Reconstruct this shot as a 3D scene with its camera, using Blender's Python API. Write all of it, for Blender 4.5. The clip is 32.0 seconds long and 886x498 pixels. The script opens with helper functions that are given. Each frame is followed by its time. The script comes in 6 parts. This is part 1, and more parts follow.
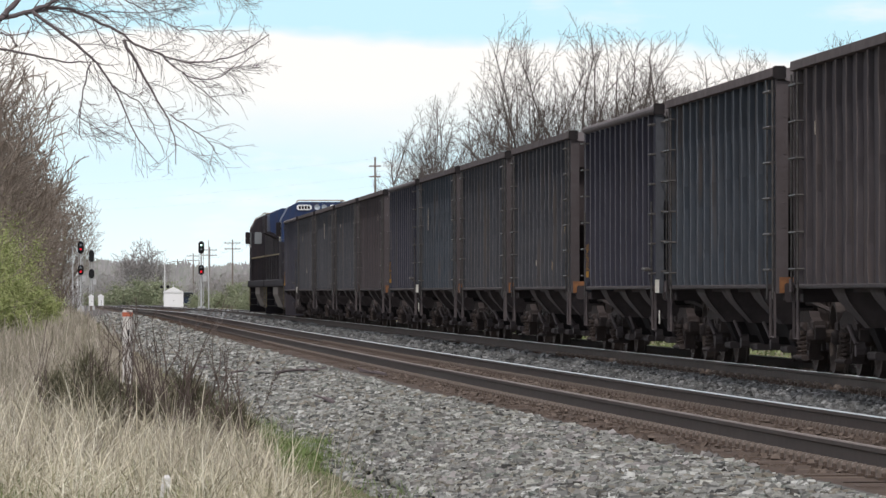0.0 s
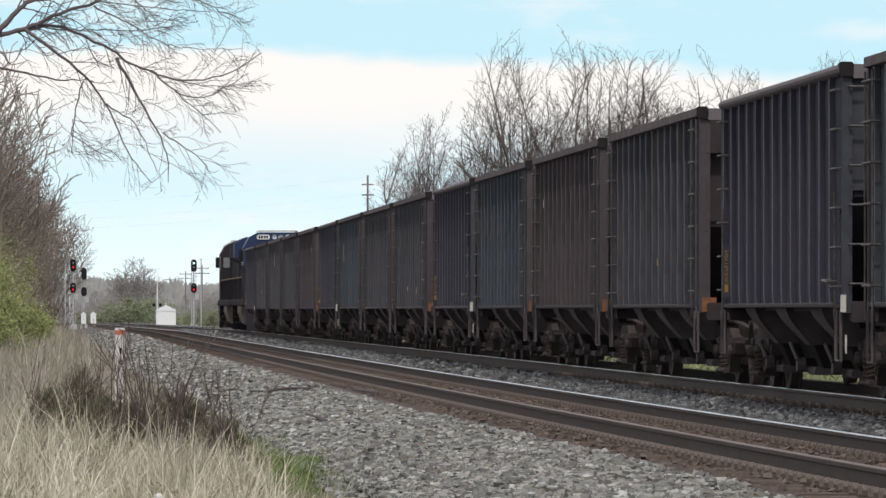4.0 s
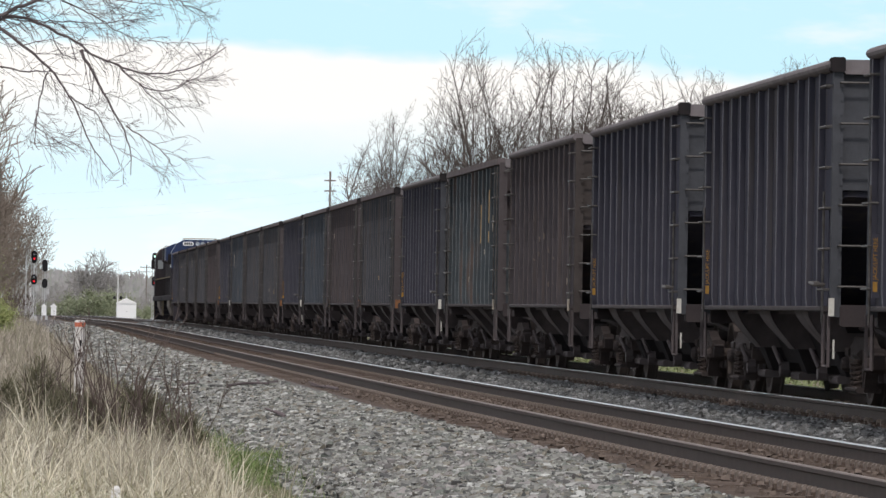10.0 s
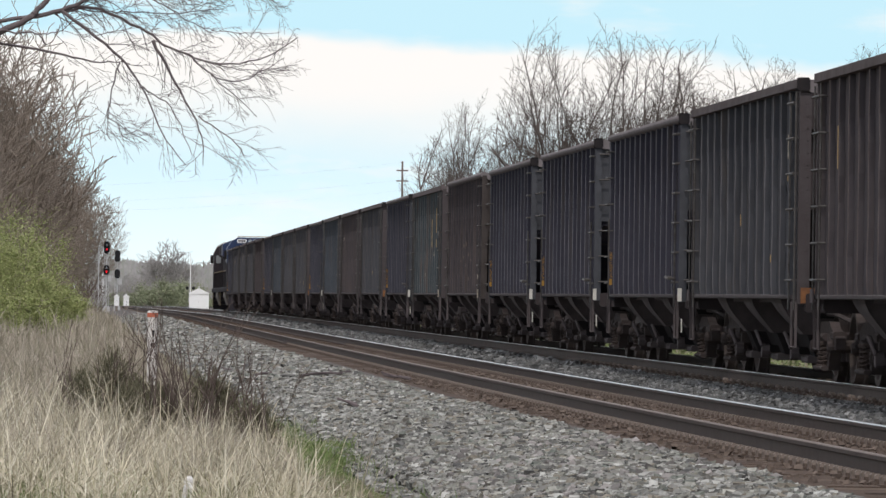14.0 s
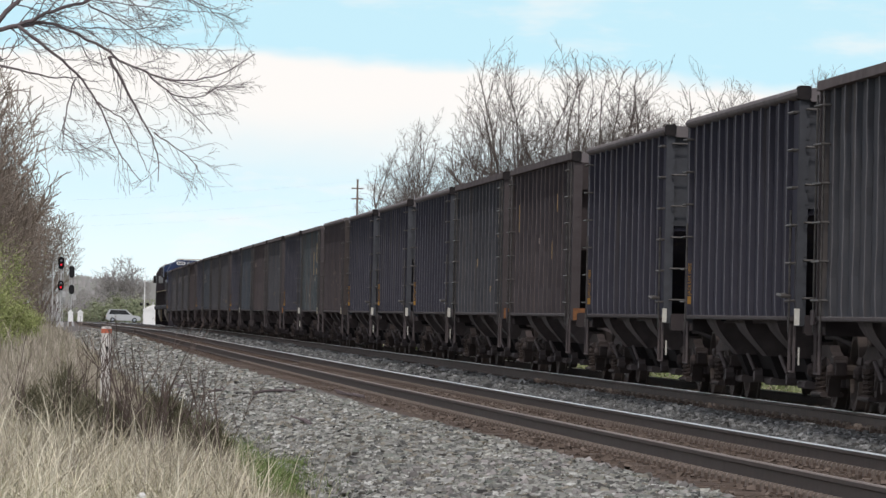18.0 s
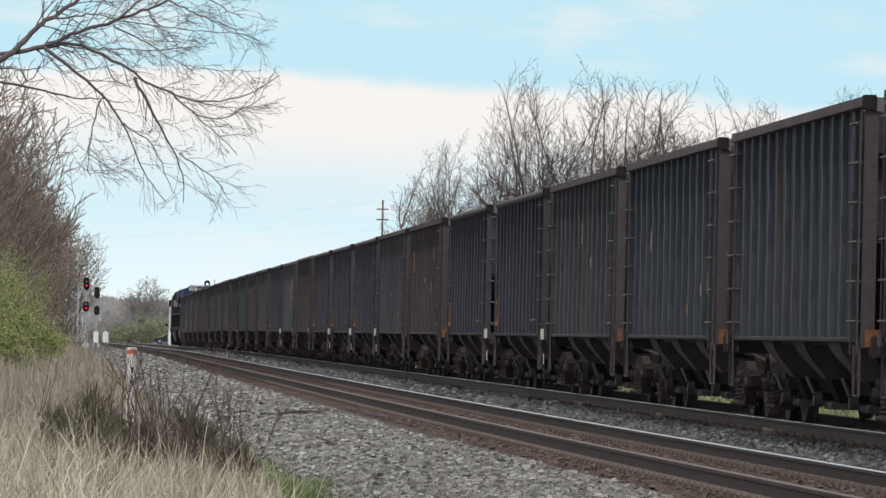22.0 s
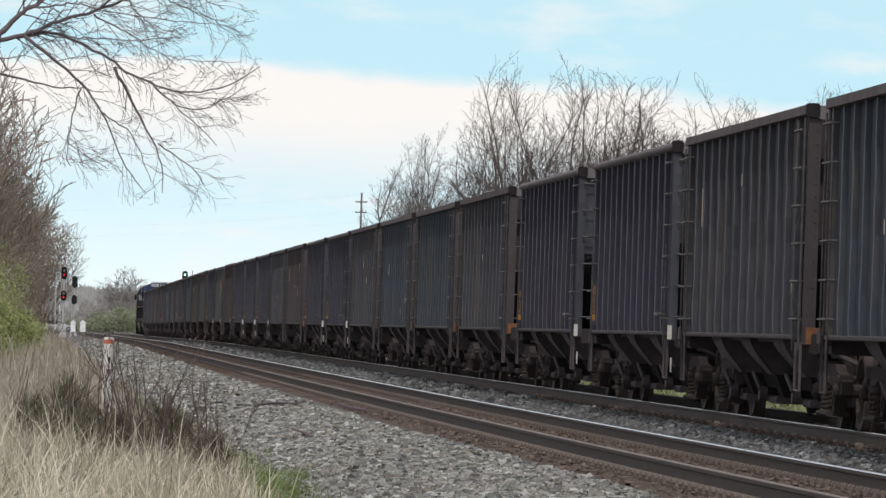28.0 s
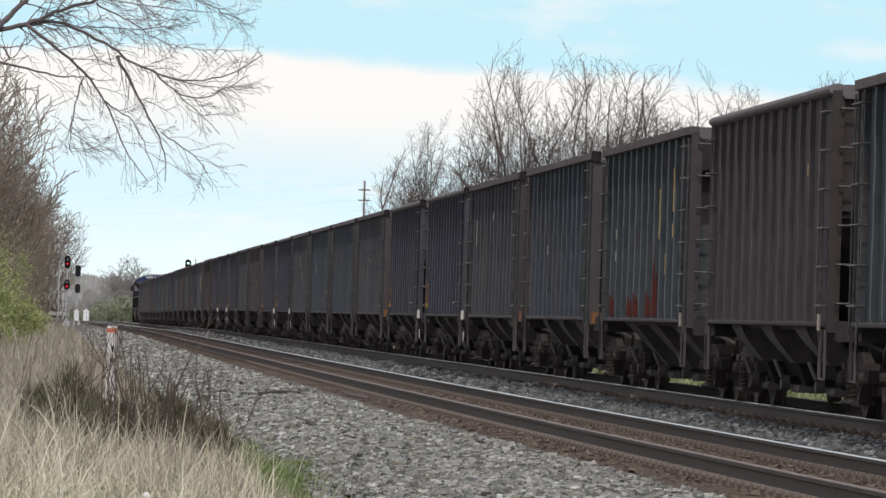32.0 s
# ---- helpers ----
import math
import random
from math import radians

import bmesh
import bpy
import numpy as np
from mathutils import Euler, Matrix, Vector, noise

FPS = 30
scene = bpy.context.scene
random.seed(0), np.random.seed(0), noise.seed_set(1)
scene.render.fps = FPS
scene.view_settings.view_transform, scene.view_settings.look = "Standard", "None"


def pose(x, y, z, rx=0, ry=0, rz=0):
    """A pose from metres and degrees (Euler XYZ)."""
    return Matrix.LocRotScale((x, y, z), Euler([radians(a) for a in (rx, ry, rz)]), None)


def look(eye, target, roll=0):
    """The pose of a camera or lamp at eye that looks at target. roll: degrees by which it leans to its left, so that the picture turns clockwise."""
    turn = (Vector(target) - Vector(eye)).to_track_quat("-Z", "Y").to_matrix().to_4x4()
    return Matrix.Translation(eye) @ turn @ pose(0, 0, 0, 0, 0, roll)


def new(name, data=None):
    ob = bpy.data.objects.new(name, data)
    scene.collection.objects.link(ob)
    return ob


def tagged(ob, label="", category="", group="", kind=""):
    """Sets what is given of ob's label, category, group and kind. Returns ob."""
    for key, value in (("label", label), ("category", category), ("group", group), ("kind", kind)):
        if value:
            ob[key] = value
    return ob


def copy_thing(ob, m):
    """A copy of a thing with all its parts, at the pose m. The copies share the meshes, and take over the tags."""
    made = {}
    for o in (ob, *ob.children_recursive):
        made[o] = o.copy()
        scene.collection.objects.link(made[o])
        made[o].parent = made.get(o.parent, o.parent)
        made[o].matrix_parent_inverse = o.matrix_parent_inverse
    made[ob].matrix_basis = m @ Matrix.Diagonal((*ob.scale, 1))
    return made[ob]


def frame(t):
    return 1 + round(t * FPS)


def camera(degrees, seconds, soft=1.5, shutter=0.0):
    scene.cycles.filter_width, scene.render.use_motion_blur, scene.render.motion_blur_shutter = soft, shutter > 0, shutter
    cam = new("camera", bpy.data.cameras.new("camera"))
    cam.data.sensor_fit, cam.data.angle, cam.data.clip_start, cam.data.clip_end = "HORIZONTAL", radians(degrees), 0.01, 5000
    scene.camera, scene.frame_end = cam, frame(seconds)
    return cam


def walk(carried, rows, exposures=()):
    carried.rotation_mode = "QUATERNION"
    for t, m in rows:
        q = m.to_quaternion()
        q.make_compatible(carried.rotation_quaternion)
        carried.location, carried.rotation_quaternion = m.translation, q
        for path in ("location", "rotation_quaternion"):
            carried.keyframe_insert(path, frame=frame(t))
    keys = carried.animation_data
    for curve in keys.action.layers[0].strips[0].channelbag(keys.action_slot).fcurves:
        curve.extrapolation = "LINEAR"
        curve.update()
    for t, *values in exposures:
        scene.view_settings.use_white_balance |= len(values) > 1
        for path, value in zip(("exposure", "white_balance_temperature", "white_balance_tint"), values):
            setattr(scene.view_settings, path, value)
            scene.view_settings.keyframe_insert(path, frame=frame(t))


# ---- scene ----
EYE = Vector((0, 0, 1.0))
AIM = [  # seconds, heading to the right of the track, rise and lean in degrees
    (0, 3.517, 0.389, -0.05), (0.5, 3.539, 0.441, -0.14), (1, 3.550, 0.510, -0.21), (1.5, 3.564, 0.543, -0.20),
    (2, 3.563, 0.559, 0.01), (2.5, 3.576, 0.565, 0.00), (4.5, 3.585, 0.547, 0.07), (5, 3.516, 0.450, 0.17),
    (5.5, 3.516, 0.365, 0.12), (6, 3.588, 0.334, -0.00), (6.5, 3.635, 0.336, 0.11), (7, 3.777, 0.453, 0.42),
    (7.5, 3.950, 0.520, 0.67), (8, 3.985, 0.588, 0.90), (8.5, 3.881, 0.553, 1.06), (9, 3.907, 0.498, 1.09),
    (9.5, 3.951, 0.502, 1.01), (10, 3.937, 0.538, 0.92), (10.5, 3.867, 0.553, 0.70), (11, 3.787, 0.543, 0.51),
    (11.5, 3.684, 0.536, 0.66), (12, 3.463, 0.467, 0.69), (12.5, 3.349, 0.437, 0.63), (13, 3.282, 0.446, 0.58),
    (13.5, 3.285, 0.425, 0.70), (15.5, 3.346, 0.477, 1.00), (16, 3.511, 0.459, 1.09), (16.5, 3.607, 0.470, 1.20),
    (17, 3.682, 0.520, 1.19), (17.5, 3.674, 0.604, 1.24), (18, 3.690, 0.610, 1.26), (18.5, 3.705, 0.627, 1.13),
    (19, 3.707, 0.617, 1.13), (19.5, 3.636, 0.671, 1.27), (20, 3.546, 0.702, 1.20), (20.5, 3.494, 0.759, 1.11),
    (21, 3.475, 0.768, 1.04), (21.5, 3.476, 0.771, 1.17), (22, 3.456, 0.795, 1.25), (22.5, 3.455, 0.783, 1.25),
    (23, 3.468, 0.803, 1.15), (23.5, 3.546, 0.804, 1.29), (24, 3.557, 0.871, 1.54), (24.5, 3.550, 0.894, 1.61),
    (25, 3.545, 0.886, 1.50), (25.5, 3.578, 0.821, 1.41), (27.5, 3.603, 0.711, 1.84), (28, 3.656, 0.741, 1.91),
    (28.5, 3.723, 0.737, 1.91), (29, 3.767, 0.701, 1.87), (29.5, 3.724, 0.655, 1.92), (30, 3.633, 0.621, 1.93),
    (30.5, 3.655, 0.663, 1.85), (31, 3.650, 0.680, 1.83), (31.5, 3.605, 0.655, 1.82), (32, 3.631, 0.629, 1.75),
]


def aim(heading, rise, lean):
    h, r = radians(heading), radians(rise)
    return look(EYE, EYE + Vector((math.sin(h) * math.cos(r), math.cos(h) * math.cos(r), math.sin(r))) * 50, lean)


cam = camera(8.07, 32.0, soft=1.5)
walk(cam, [(t, aim(a, b, c)) for t, a, b, c in AIM], exposures=[(t, stops, 6580, 13) for t, stops in [(0, 0.0), (1, -0.04), (2, -0.06), (5, -0.04), (6, 0.02), (9, 0.02), (12, -0.02), (16, -0.06), (18, -0.06), (24, -0.18), (28, -0.10), (32, -0.06)]])

# ---- light ----
SUN_UP, SUN_TURN = 54, 186          # elevation; compass turn from +y towards +x
world = bpy.data.worlds.new("world")
scene.world = world
world.use_nodes = True


def sky_world():
    nt = world.node_tree
    n, l = nt.nodes, nt.links
    bg = n["Background"]
    sky = n.new("ShaderNodeTexSky")
    sky.sky_type, sky.sun_disc = "NISHITA", False
    sky.sun_elevation, sky.sun_rotation = radians(SUN_UP), radians(SUN_TURN)
    sky.air_density, sky.dust_density = 1.0, 1.5
    co = n.new("ShaderNodeTexCoord")
    sep = n.new("ShaderNodeSeparateXYZ")
    l.new(co.outputs["Generated"], sep.inputs[0])

    def math_node(op, a, b):
        m = n.new("ShaderNodeMath")
        m.operation = op
        for i, q in enumerate((a, b)):
            if isinstance(q, (int, float)):
                m.inputs[i].default_value = q
            else:
                l.new(q, m.inputs[i])
        return m.outputs[0]

    def ramp(value, lo, hi):
        r = n.new("ShaderNodeMapRange")
        r.interpolation_type = "SMOOTHSTEP"
        r.inputs["From Min"].default_value, r.inputs["From Max"].default_value = lo, hi
        l.new(value, r.inputs["Value"])
        return r.outputs[0]

    def mix(fac, a, b):
        m = n.new("ShaderNodeMixRGB")
        l.new(fac, m.inputs[0])
        for i, q in ((1, a), (2, b)):
            if isinstance(q, tuple):
                m.inputs[i].default_value = (*q, 1)
            else:
                l.new(q, m.inputs[i])
        return m.outputs[0]

    def clouds(scale, detail, off):
        mp = n.new("ShaderNodeMapping")
        mp.inputs["Scale"].default_value, mp.inputs["Location"].default_value = scale, off
        l.new(co.outputs["Generated"], mp.inputs["Vector"])
        t = n.new("ShaderNodeTexNoise")
        t.inputs["Scale"].default_value, t.inputs["Detail"].default_value, t.inputs["Roughness"].default_value = 1.0, detail, 0.55
        l.new(mp.outputs[0], t.inputs["Vector"])
        return t.outputs["Fac"]

    z = sep.outputs["Z"]
    # broken cloud over the whole sky, a bank low down ahead with a ragged top, and pale haze at the horizon
    high = ramp(clouds((3, 3, 5), 5, (0.3, 0.1, 0.2)), 0.36, 0.58)
    wave = math_node("ADD", z, math_node("MULTIPLY", math_node("SUBTRACT", clouds((30, 3, 70), 4, (0.2, 0.4, 0.1)), 0.5), 0.009))
    slope = math_node("ADD", wave, math_node("MULTIPLY", sep.outputs["X"], 0.035))
    top = math_node("SUBTRACT", 1.0, ramp(slope, 0.0398, 0.0428))
    foot = ramp(slope, 0.018, 0.036)
    bank = math_node("MULTIPLY", top, foot)
    wisps = math_node("MULTIPLY", ramp(clouds((45, 4, 160), 4, (2.2, 0.4, 0.7)), 0.5, 0.75), 0.5)
    clear = mix(ramp(z, 0.03, 0.20), (6.0, 9.2, 10.4), sky.outputs[0])
    hazy = mix(ramp(z, 0.0, 0.034), (9.4, 10.9, 11.1), clear)
    low = mix(math_node("MINIMUM", math_node("MAXIMUM", bank, wisps), 1.0), hazy, (10.2, 10.15, 9.8))
    full = mix(math_node("MULTIPLY", high, ramp(z, 0.055, 0.16)), low, (11.5, 11.4, 11.8))
    l.new(full, bg.inputs[0])
    bg.inputs[1].default_value = 0.1


sky_world()
lamp = bpy.data.lights.new("sun", "SUN")
lamp.energy, lamp.angle, lamp.color = 1.7, radians(5), (1.0, 0.96, 0.9)
sun = new("sun", lamp)
_a, _b = radians(SUN_TURN), radians(SUN_UP)
sun.matrix_world = look((0, 0, 40), Vector((0, 0, 40)) - Vector((math.sin(_a) * math.cos(_b), math.cos(_a) * math.cos(_b), math.sin(_b))))

# ---- materials ----


def material(name, color, rough=0.7, metal=0.0, second=None, grain=8.0, spread=0.5, bump=0.0, bump_scale=40.0, tint=0.0, streak=None, spec=0.1):
    """A worn surface: two colours mixed by noise at two scales, an optional vertical streak layer, bump, and a shade that varies from piece to piece."""
    m = bpy.data.materials.new(name)
    m.use_nodes = True
    n, l = m.node_tree.nodes, m.node_tree.links
    b = n["Principled BSDF"]
    b.inputs["Roughness"].default_value, b.inputs["Metallic"].default_value = rough, metal
    b.inputs["Specular IOR Level"].default_value = spec
    co = n.new("ShaderNodeTexCoord")
    second = second or tuple(c * 0.7 for c in color)
    where = co.outputs["Object"]
    if tint:
        own = n.new("ShaderNodeObjectInfo")
        far = n.new("ShaderNodeMath")
        far.operation = "MULTIPLY"
        far.inputs[1].default_value = 61.0
        l.new(own.outputs["Random"], far.inputs[0])
        add = n.new("ShaderNodeVectorMath")
        l.new(where, add.inputs[0])
        l.new(far.outputs[0], add.inputs[1])
        where = add.outputs[0]
    big = n.new("ShaderNodeTexNoise")
    big.inputs["Scale"].default_value, big.inputs["Detail"].default_value, big.inputs["Roughness"].default_value = grain, 7, 0.65
    l.new(where, big.inputs["Vector"])
    ramp = n.new("ShaderNodeMapRange")
    ramp.inputs["From Min"].default_value, ramp.inputs["From Max"].default_value = 0.5 - spread / 2, 0.5 + spread / 2
    l.new(big.outputs["Fac"], ramp.inputs["Value"])
    mix = n.new("ShaderNodeMixRGB")
    mix.inputs[1].default_value, mix.inputs[2].default_value = (*color, 1), (*second, 1)
    l.new(ramp.outputs[0], mix.inputs[0])
    out = mix.outputs[0]
    if streak:
        mp = n.new("ShaderNodeMapping")
        mp.inputs["Scale"].default_value = streak[1]
        l.new(where, mp.inputs["Vector"])
        st = n.new("ShaderNodeTexNoise")
        st.inputs["Scale"].default_value, st.inputs["Detail"].default_value = 1.0, 5
        l.new(mp.outputs[0], st.inputs["Vector"])
        sr = n.new("ShaderNodeMapRange")
        sr.inputs["From Min"].default_value, sr.inputs["From Max"].default_value = streak[2], streak[3]
        l.new(st.outputs["Fac"], sr.inputs["Value"])
        mx = n.new("ShaderNodeMixRGB")
        mx.inputs[2].default_value = (*streak[0], 1)
        l.new(sr.outputs[0], mx.inputs[0])
        l.new(out, mx.inputs[1])
        out = mx.outputs[0]
    if tint:
        oi = n.new("ShaderNodeObjectInfo")
        tr = n.new("ShaderNodeMapRange")
        tr.inputs["To Min"].default_value, tr.inputs["To Max"].default_value = 1 - tint, 1 + tint
        l.new(oi.outputs["Random"], tr.inputs["Value"])
        hs = n.new("ShaderNodeHueSaturation")
        l.new(tr.outputs[0], hs.inputs["Value"])
        l.new(out, hs.inputs["Color"])
        out = hs.outputs[0]
    l.new(out, b.inputs["Base Color"])
    if bump:
        fine = n.new("ShaderNodeTexNoise")
        fine.inputs["Scale"].default_value, fine.inputs["Detail"].default_value = bump_scale, 5
        l.new(co.outputs["Object"], fine.inputs["Vector"])
        bp = n.new("ShaderNodeBump")
        bp.inputs["Strength"].default_value, bp.inputs["Distance"].default_value = bump, 0.02
        l.new(fine.outputs["Fac"], bp.inputs["Height"])
        l.new(bp.outputs[0], b.inputs["Normal"])
    return m


def island_material(name, colors, rough=0.9, grain=30.0, scale_pos=None):
    """For joined loose pieces: each piece takes one of the colours."""
    m = bpy.data.materials.new(name)
    m.use_nodes = True
    n, l = m.node_tree.nodes, m.node_tree.links
    b = n["Principled BSDF"]
    b.inputs["Roughness"].default_value = rough
    b.inputs["Specular IOR Level"].default_value = 0.08
    geo = n.new("ShaderNodeNewGeometry")
    ramp = n.new("ShaderNodeValToRGB")
    e = ramp.color_ramp.elements
    while len(e) < len(colors):
        e.new(0.5)
    for i, c in enumerate(colors):
        e[i].position, e[i].color = i / max(1, len(colors) - 1), (*c, 1)
    l.new(geo.outputs["Random Per Island"], ramp.inputs[0])
    co = n.new("ShaderNodeTexCoord")
    ns = n.new("ShaderNodeTexNoise")
    ns.inputs["Scale"].default_value, ns.inputs["Detail"].default_value = grain, 4
    l.new(co.outputs["Object"], ns.inputs["Vector"])
    mr = n.new("ShaderNodeMapRange")
    mr.inputs["To Min"].default_value, mr.inputs["To Max"].default_value = 0.55, 1.45
    l.new(ns.outputs["Fac"], mr.inputs["Value"])
    hs = n.new("ShaderNodeHueSaturation")
    l.new(mr.outputs[0], hs.inputs["Value"])
    l.new(ramp.outputs[0], hs.inputs["Color"])
    l.new(hs.outputs[0], b.inputs["Base Color"])
    return m


def glow(name, color, strength):
    m = bpy.data.materials.new(name)
    m.use_nodes = True
    b = m.node_tree.nodes["Principled BSDF"]
    b.inputs["Base Color"].default_value = (*color, 1)
    b.inputs["Emission Color"].default_value = (*color, 1)
    b.inputs["Emission Strength"].default_value = strength
    return m


DOWN = (6.0, 6.0, 0.35)   # noise stretched downwards: runs of rust and dirt
def hopper_paint(name, c, d, wear):
    return material(name, c, 0.85, 0, d, 2.2, 0.4, 0.15, 30, 0.08, (wear, DOWN, 0.54, 0.70), spec=0.04)


PAINT = {
    "blue_black": hopper_paint("blue_black_paint", (0.045, 0.046, 0.062), (0.060, 0.059, 0.074), (0.074, 0.069, 0.073)),
    "slate": hopper_paint("slate_paint", (0.053, 0.064, 0.079), (0.070, 0.076, 0.086), (0.091, 0.080, 0.076)),
    "grey": hopper_paint("weathered_grey_paint", (0.059, 0.063, 0.073), (0.076, 0.077, 0.084), (0.096, 0.085, 0.079)),
    "brown": hopper_paint("faded_oxide_paint", (0.064, 0.058, 0.064), (0.081, 0.073, 0.077), (0.097, 0.080, 0.075)),
    "green": hopper_paint("grey_green_paint", (0.053, 0.065, 0.074), (0.071, 0.078, 0.084), (0.102, 0.080, 0.072)),
}
# Rib outer faces: worn paint, with side skylight also put into the colour.
EDGE = {k: material(k + "_worn_skylit_steel", tuple(q * f for q in c), 0.85, 0, tuple(q * f * 0.72 for q in c), 5, 0.4, 0.1, 30, 0.1, spec=0.04) for k, f, c in
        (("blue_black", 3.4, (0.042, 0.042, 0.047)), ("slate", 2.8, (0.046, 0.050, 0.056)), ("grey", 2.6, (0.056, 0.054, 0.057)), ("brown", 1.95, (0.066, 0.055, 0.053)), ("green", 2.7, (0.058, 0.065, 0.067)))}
# End panels and corner posts are coloured paler than the sides.
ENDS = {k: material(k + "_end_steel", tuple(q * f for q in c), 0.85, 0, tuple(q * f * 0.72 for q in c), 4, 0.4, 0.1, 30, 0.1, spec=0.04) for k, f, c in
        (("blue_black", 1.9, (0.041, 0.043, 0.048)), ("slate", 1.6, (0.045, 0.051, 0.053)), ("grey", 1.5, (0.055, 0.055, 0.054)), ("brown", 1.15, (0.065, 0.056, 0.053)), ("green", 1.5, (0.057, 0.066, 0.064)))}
M_DUST = material("coal_dusty_steel", (0.19, 0.173, 0.177), 0.85, 0, (0.12, 0.106, 0.108), 3.0, 0.5, 0.2, 50, 0.1)
# Recessed end sheets and end sills: the gap's shade is put into this colour.
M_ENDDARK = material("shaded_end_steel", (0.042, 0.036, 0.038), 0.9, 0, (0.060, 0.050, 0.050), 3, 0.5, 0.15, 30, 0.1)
M_OLDCHORD = material("dull_brown_rim_steel", (0.135, 0.115, 0.115), 0.9, 0, (0.075, 0.062, 0.062), 2.2, 0.5, 0.2, 40, 0.15)
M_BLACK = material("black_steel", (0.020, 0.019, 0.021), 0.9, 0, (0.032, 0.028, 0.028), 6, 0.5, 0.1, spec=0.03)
M_UNDER = material("grimy_underframe", (0.078, 0.068, 0.072), 0.9, 0, (0.108, 0.092, 0.090), 4, 0.5, 0.2, 30, 0.15)
M_CHUTE = material("dusty_chute_steel", (0.125, 0.107, 0.106), 0.9, 0, (0.058, 0.049, 0.052), 2.5, 0.5, 0.15, 25, 0.1)
M_TRUCK = material("rusty_cast_steel", (0.068, 0.055, 0.052), 0.9, 0, (0.042, 0.036, 0.036), 5, 0.5, 0.25, 40, 0.2)
M_SPRING = material("brown_rusted_spring", (0.095, 0.074, 0.066), 0.85, 0, (0.055, 0.044, 0.040), 8, 0.5, 0.1)
M_WHEEL = material("wheel_steel", (0.060, 0.052, 0.050), 0.8, 0.1, (0.085, 0.069, 0.062), 5, 0.5)
M_RUNG = material("worn_grab_iron", (0.12, 0.118, 0.115), 0.6, 0.2, (0.05, 0.043, 0.04), 9, 0.5)
M_WHITE = material("white_reflector", (0.62, 0.62, 0.57), 0.6, 0, (0.48, 0.46, 0.41), 12, 0.5)
M_ORANGE = material("orange_placard_rust", (0.27, 0.125, 0.055), 0.8, 0, (0.13, 0.065, 0.04), 9, 0.4, 0.1)
M_STENCIL = material("yellow_stencil", (0.38, 0.215, 0.05), 0.8, 0, (0.26, 0.145, 0.04), 14, 0.5)
M_SCUFF = material("scuffed_pale_metal", (0.5, 0.46, 0.40), 0.7, 0, (0.35, 0.28, 0.2), 14, 0.5)
M_PALESCUFF = material("pale_rubbed_paint", (0.17, 0.145, 0.125), 0.85, 0, (0.10, 0.085, 0.075), 14, 0.5)
M_SCRAPE = material("yellowed_primer_scrape", (0.45, 0.33, 0.16), 0.7, 0, (0.3, 0.2, 0.1), 14, 0.5)
M_REDRUST = material("fresh_red_rust", (0.115, 0.032, 0.027), 0.85, 0, (0.07, 0.032, 0.03), 9, 0.5)
M_RAILHEAD = material("polished_rail_head", (0.85, 0.83, 0.82), 0.32, 0.95, (0.7, 0.68, 0.66), 3, 0.5)
M_RAILDULL = material("dusty_rail_head", (0.24, 0.205, 0.185), 0.65, 0.15, (0.18, 0.15, 0.135), 3, 0.5)
M_RAIL = material("rusty_rail_web", (0.098, 0.080, 0.072), 0.8, 0, (0.072, 0.059, 0.054), 5, 0.5, 0.15, 40)
M_TIE = material("creosoted_wood_tie", (0.078, 0.057, 0.045), 0.9, 0, (0.130, 0.102, 0.083), 5, 0.5, 0.4, 30, 0.25, ((0.05, 0.035, 0.028), (0.7, 9, 9), 0.5, 0.7))
M_SPIKE = material("rusted_rail_anchor", (0.30, 0.25, 0.215), 0.85, 0, (0.05, 0.04, 0.035), 9, 0.5)
M_PLATE = material("rust_brown_tie_plate", (0.13, 0.10, 0.082), 0.9, 0, (0.07, 0.053, 0.044), 9, 0.5)
M_BED = material("brown_dust_between_ties", (0.072, 0.052, 0.041), 0.95, 0, (0.108, 0.085, 0.070), 7, 0.4, 0.8, 14)
M_BALLAST = material("ballast_bed", (0.15, 0.142, 0.135), 0.95, 0, (0.085, 0.079, 0.075), 11, 0.4, 0.8, 16)
M_STONES = island_material("crushed_stone", [(0.079, 0.083, 0.081), (0.185, 0.187, 0.176), (0.3, 0.304, 0.283), (0.106, 0.102, 0.093), (0.459, 0.468, 0.445), (0.04, 0.04, 0.04), (0.239, 0.22, 0.181), (0.151, 0.168, 0.151), (0.371, 0.374, 0.338), (0.066, 0.067, 0.069)], 0.9, 20)
M_BLUESTONE = island_material("blue_grey_crushed_stone", [(0.070, 0.073, 0.072), (0.115, 0.121, 0.121), (0.175, 0.181, 0.181), (0.09, 0.09, 0.087), (0.28, 0.286, 0.284), (0.04, 0.041, 0.042), (0.135, 0.135, 0.131)], 0.9, 20)
M_BROWNSTONE = island_material("dust_brown_stone", [(0.114, 0.09, 0.074), (0.162, 0.13, 0.11), (0.085, 0.068, 0.058)], 0.9, 20)
M_WEED = island_material("brown_dead_weeds", [(0.252, 0.222, 0.18), (0.376, 0.336, 0.284), (0.189, 0.174, 0.126), (0.477, 0.43, 0.373), (0.226, 0.229, 0.15)], 0.9, 3)
M_GROUND = material("dry_spring_ground", (0.17, 0.14, 0.10), 0.95, 0, (0.11, 0.115, 0.06), 0.35, 0.35, 0.6, 5)
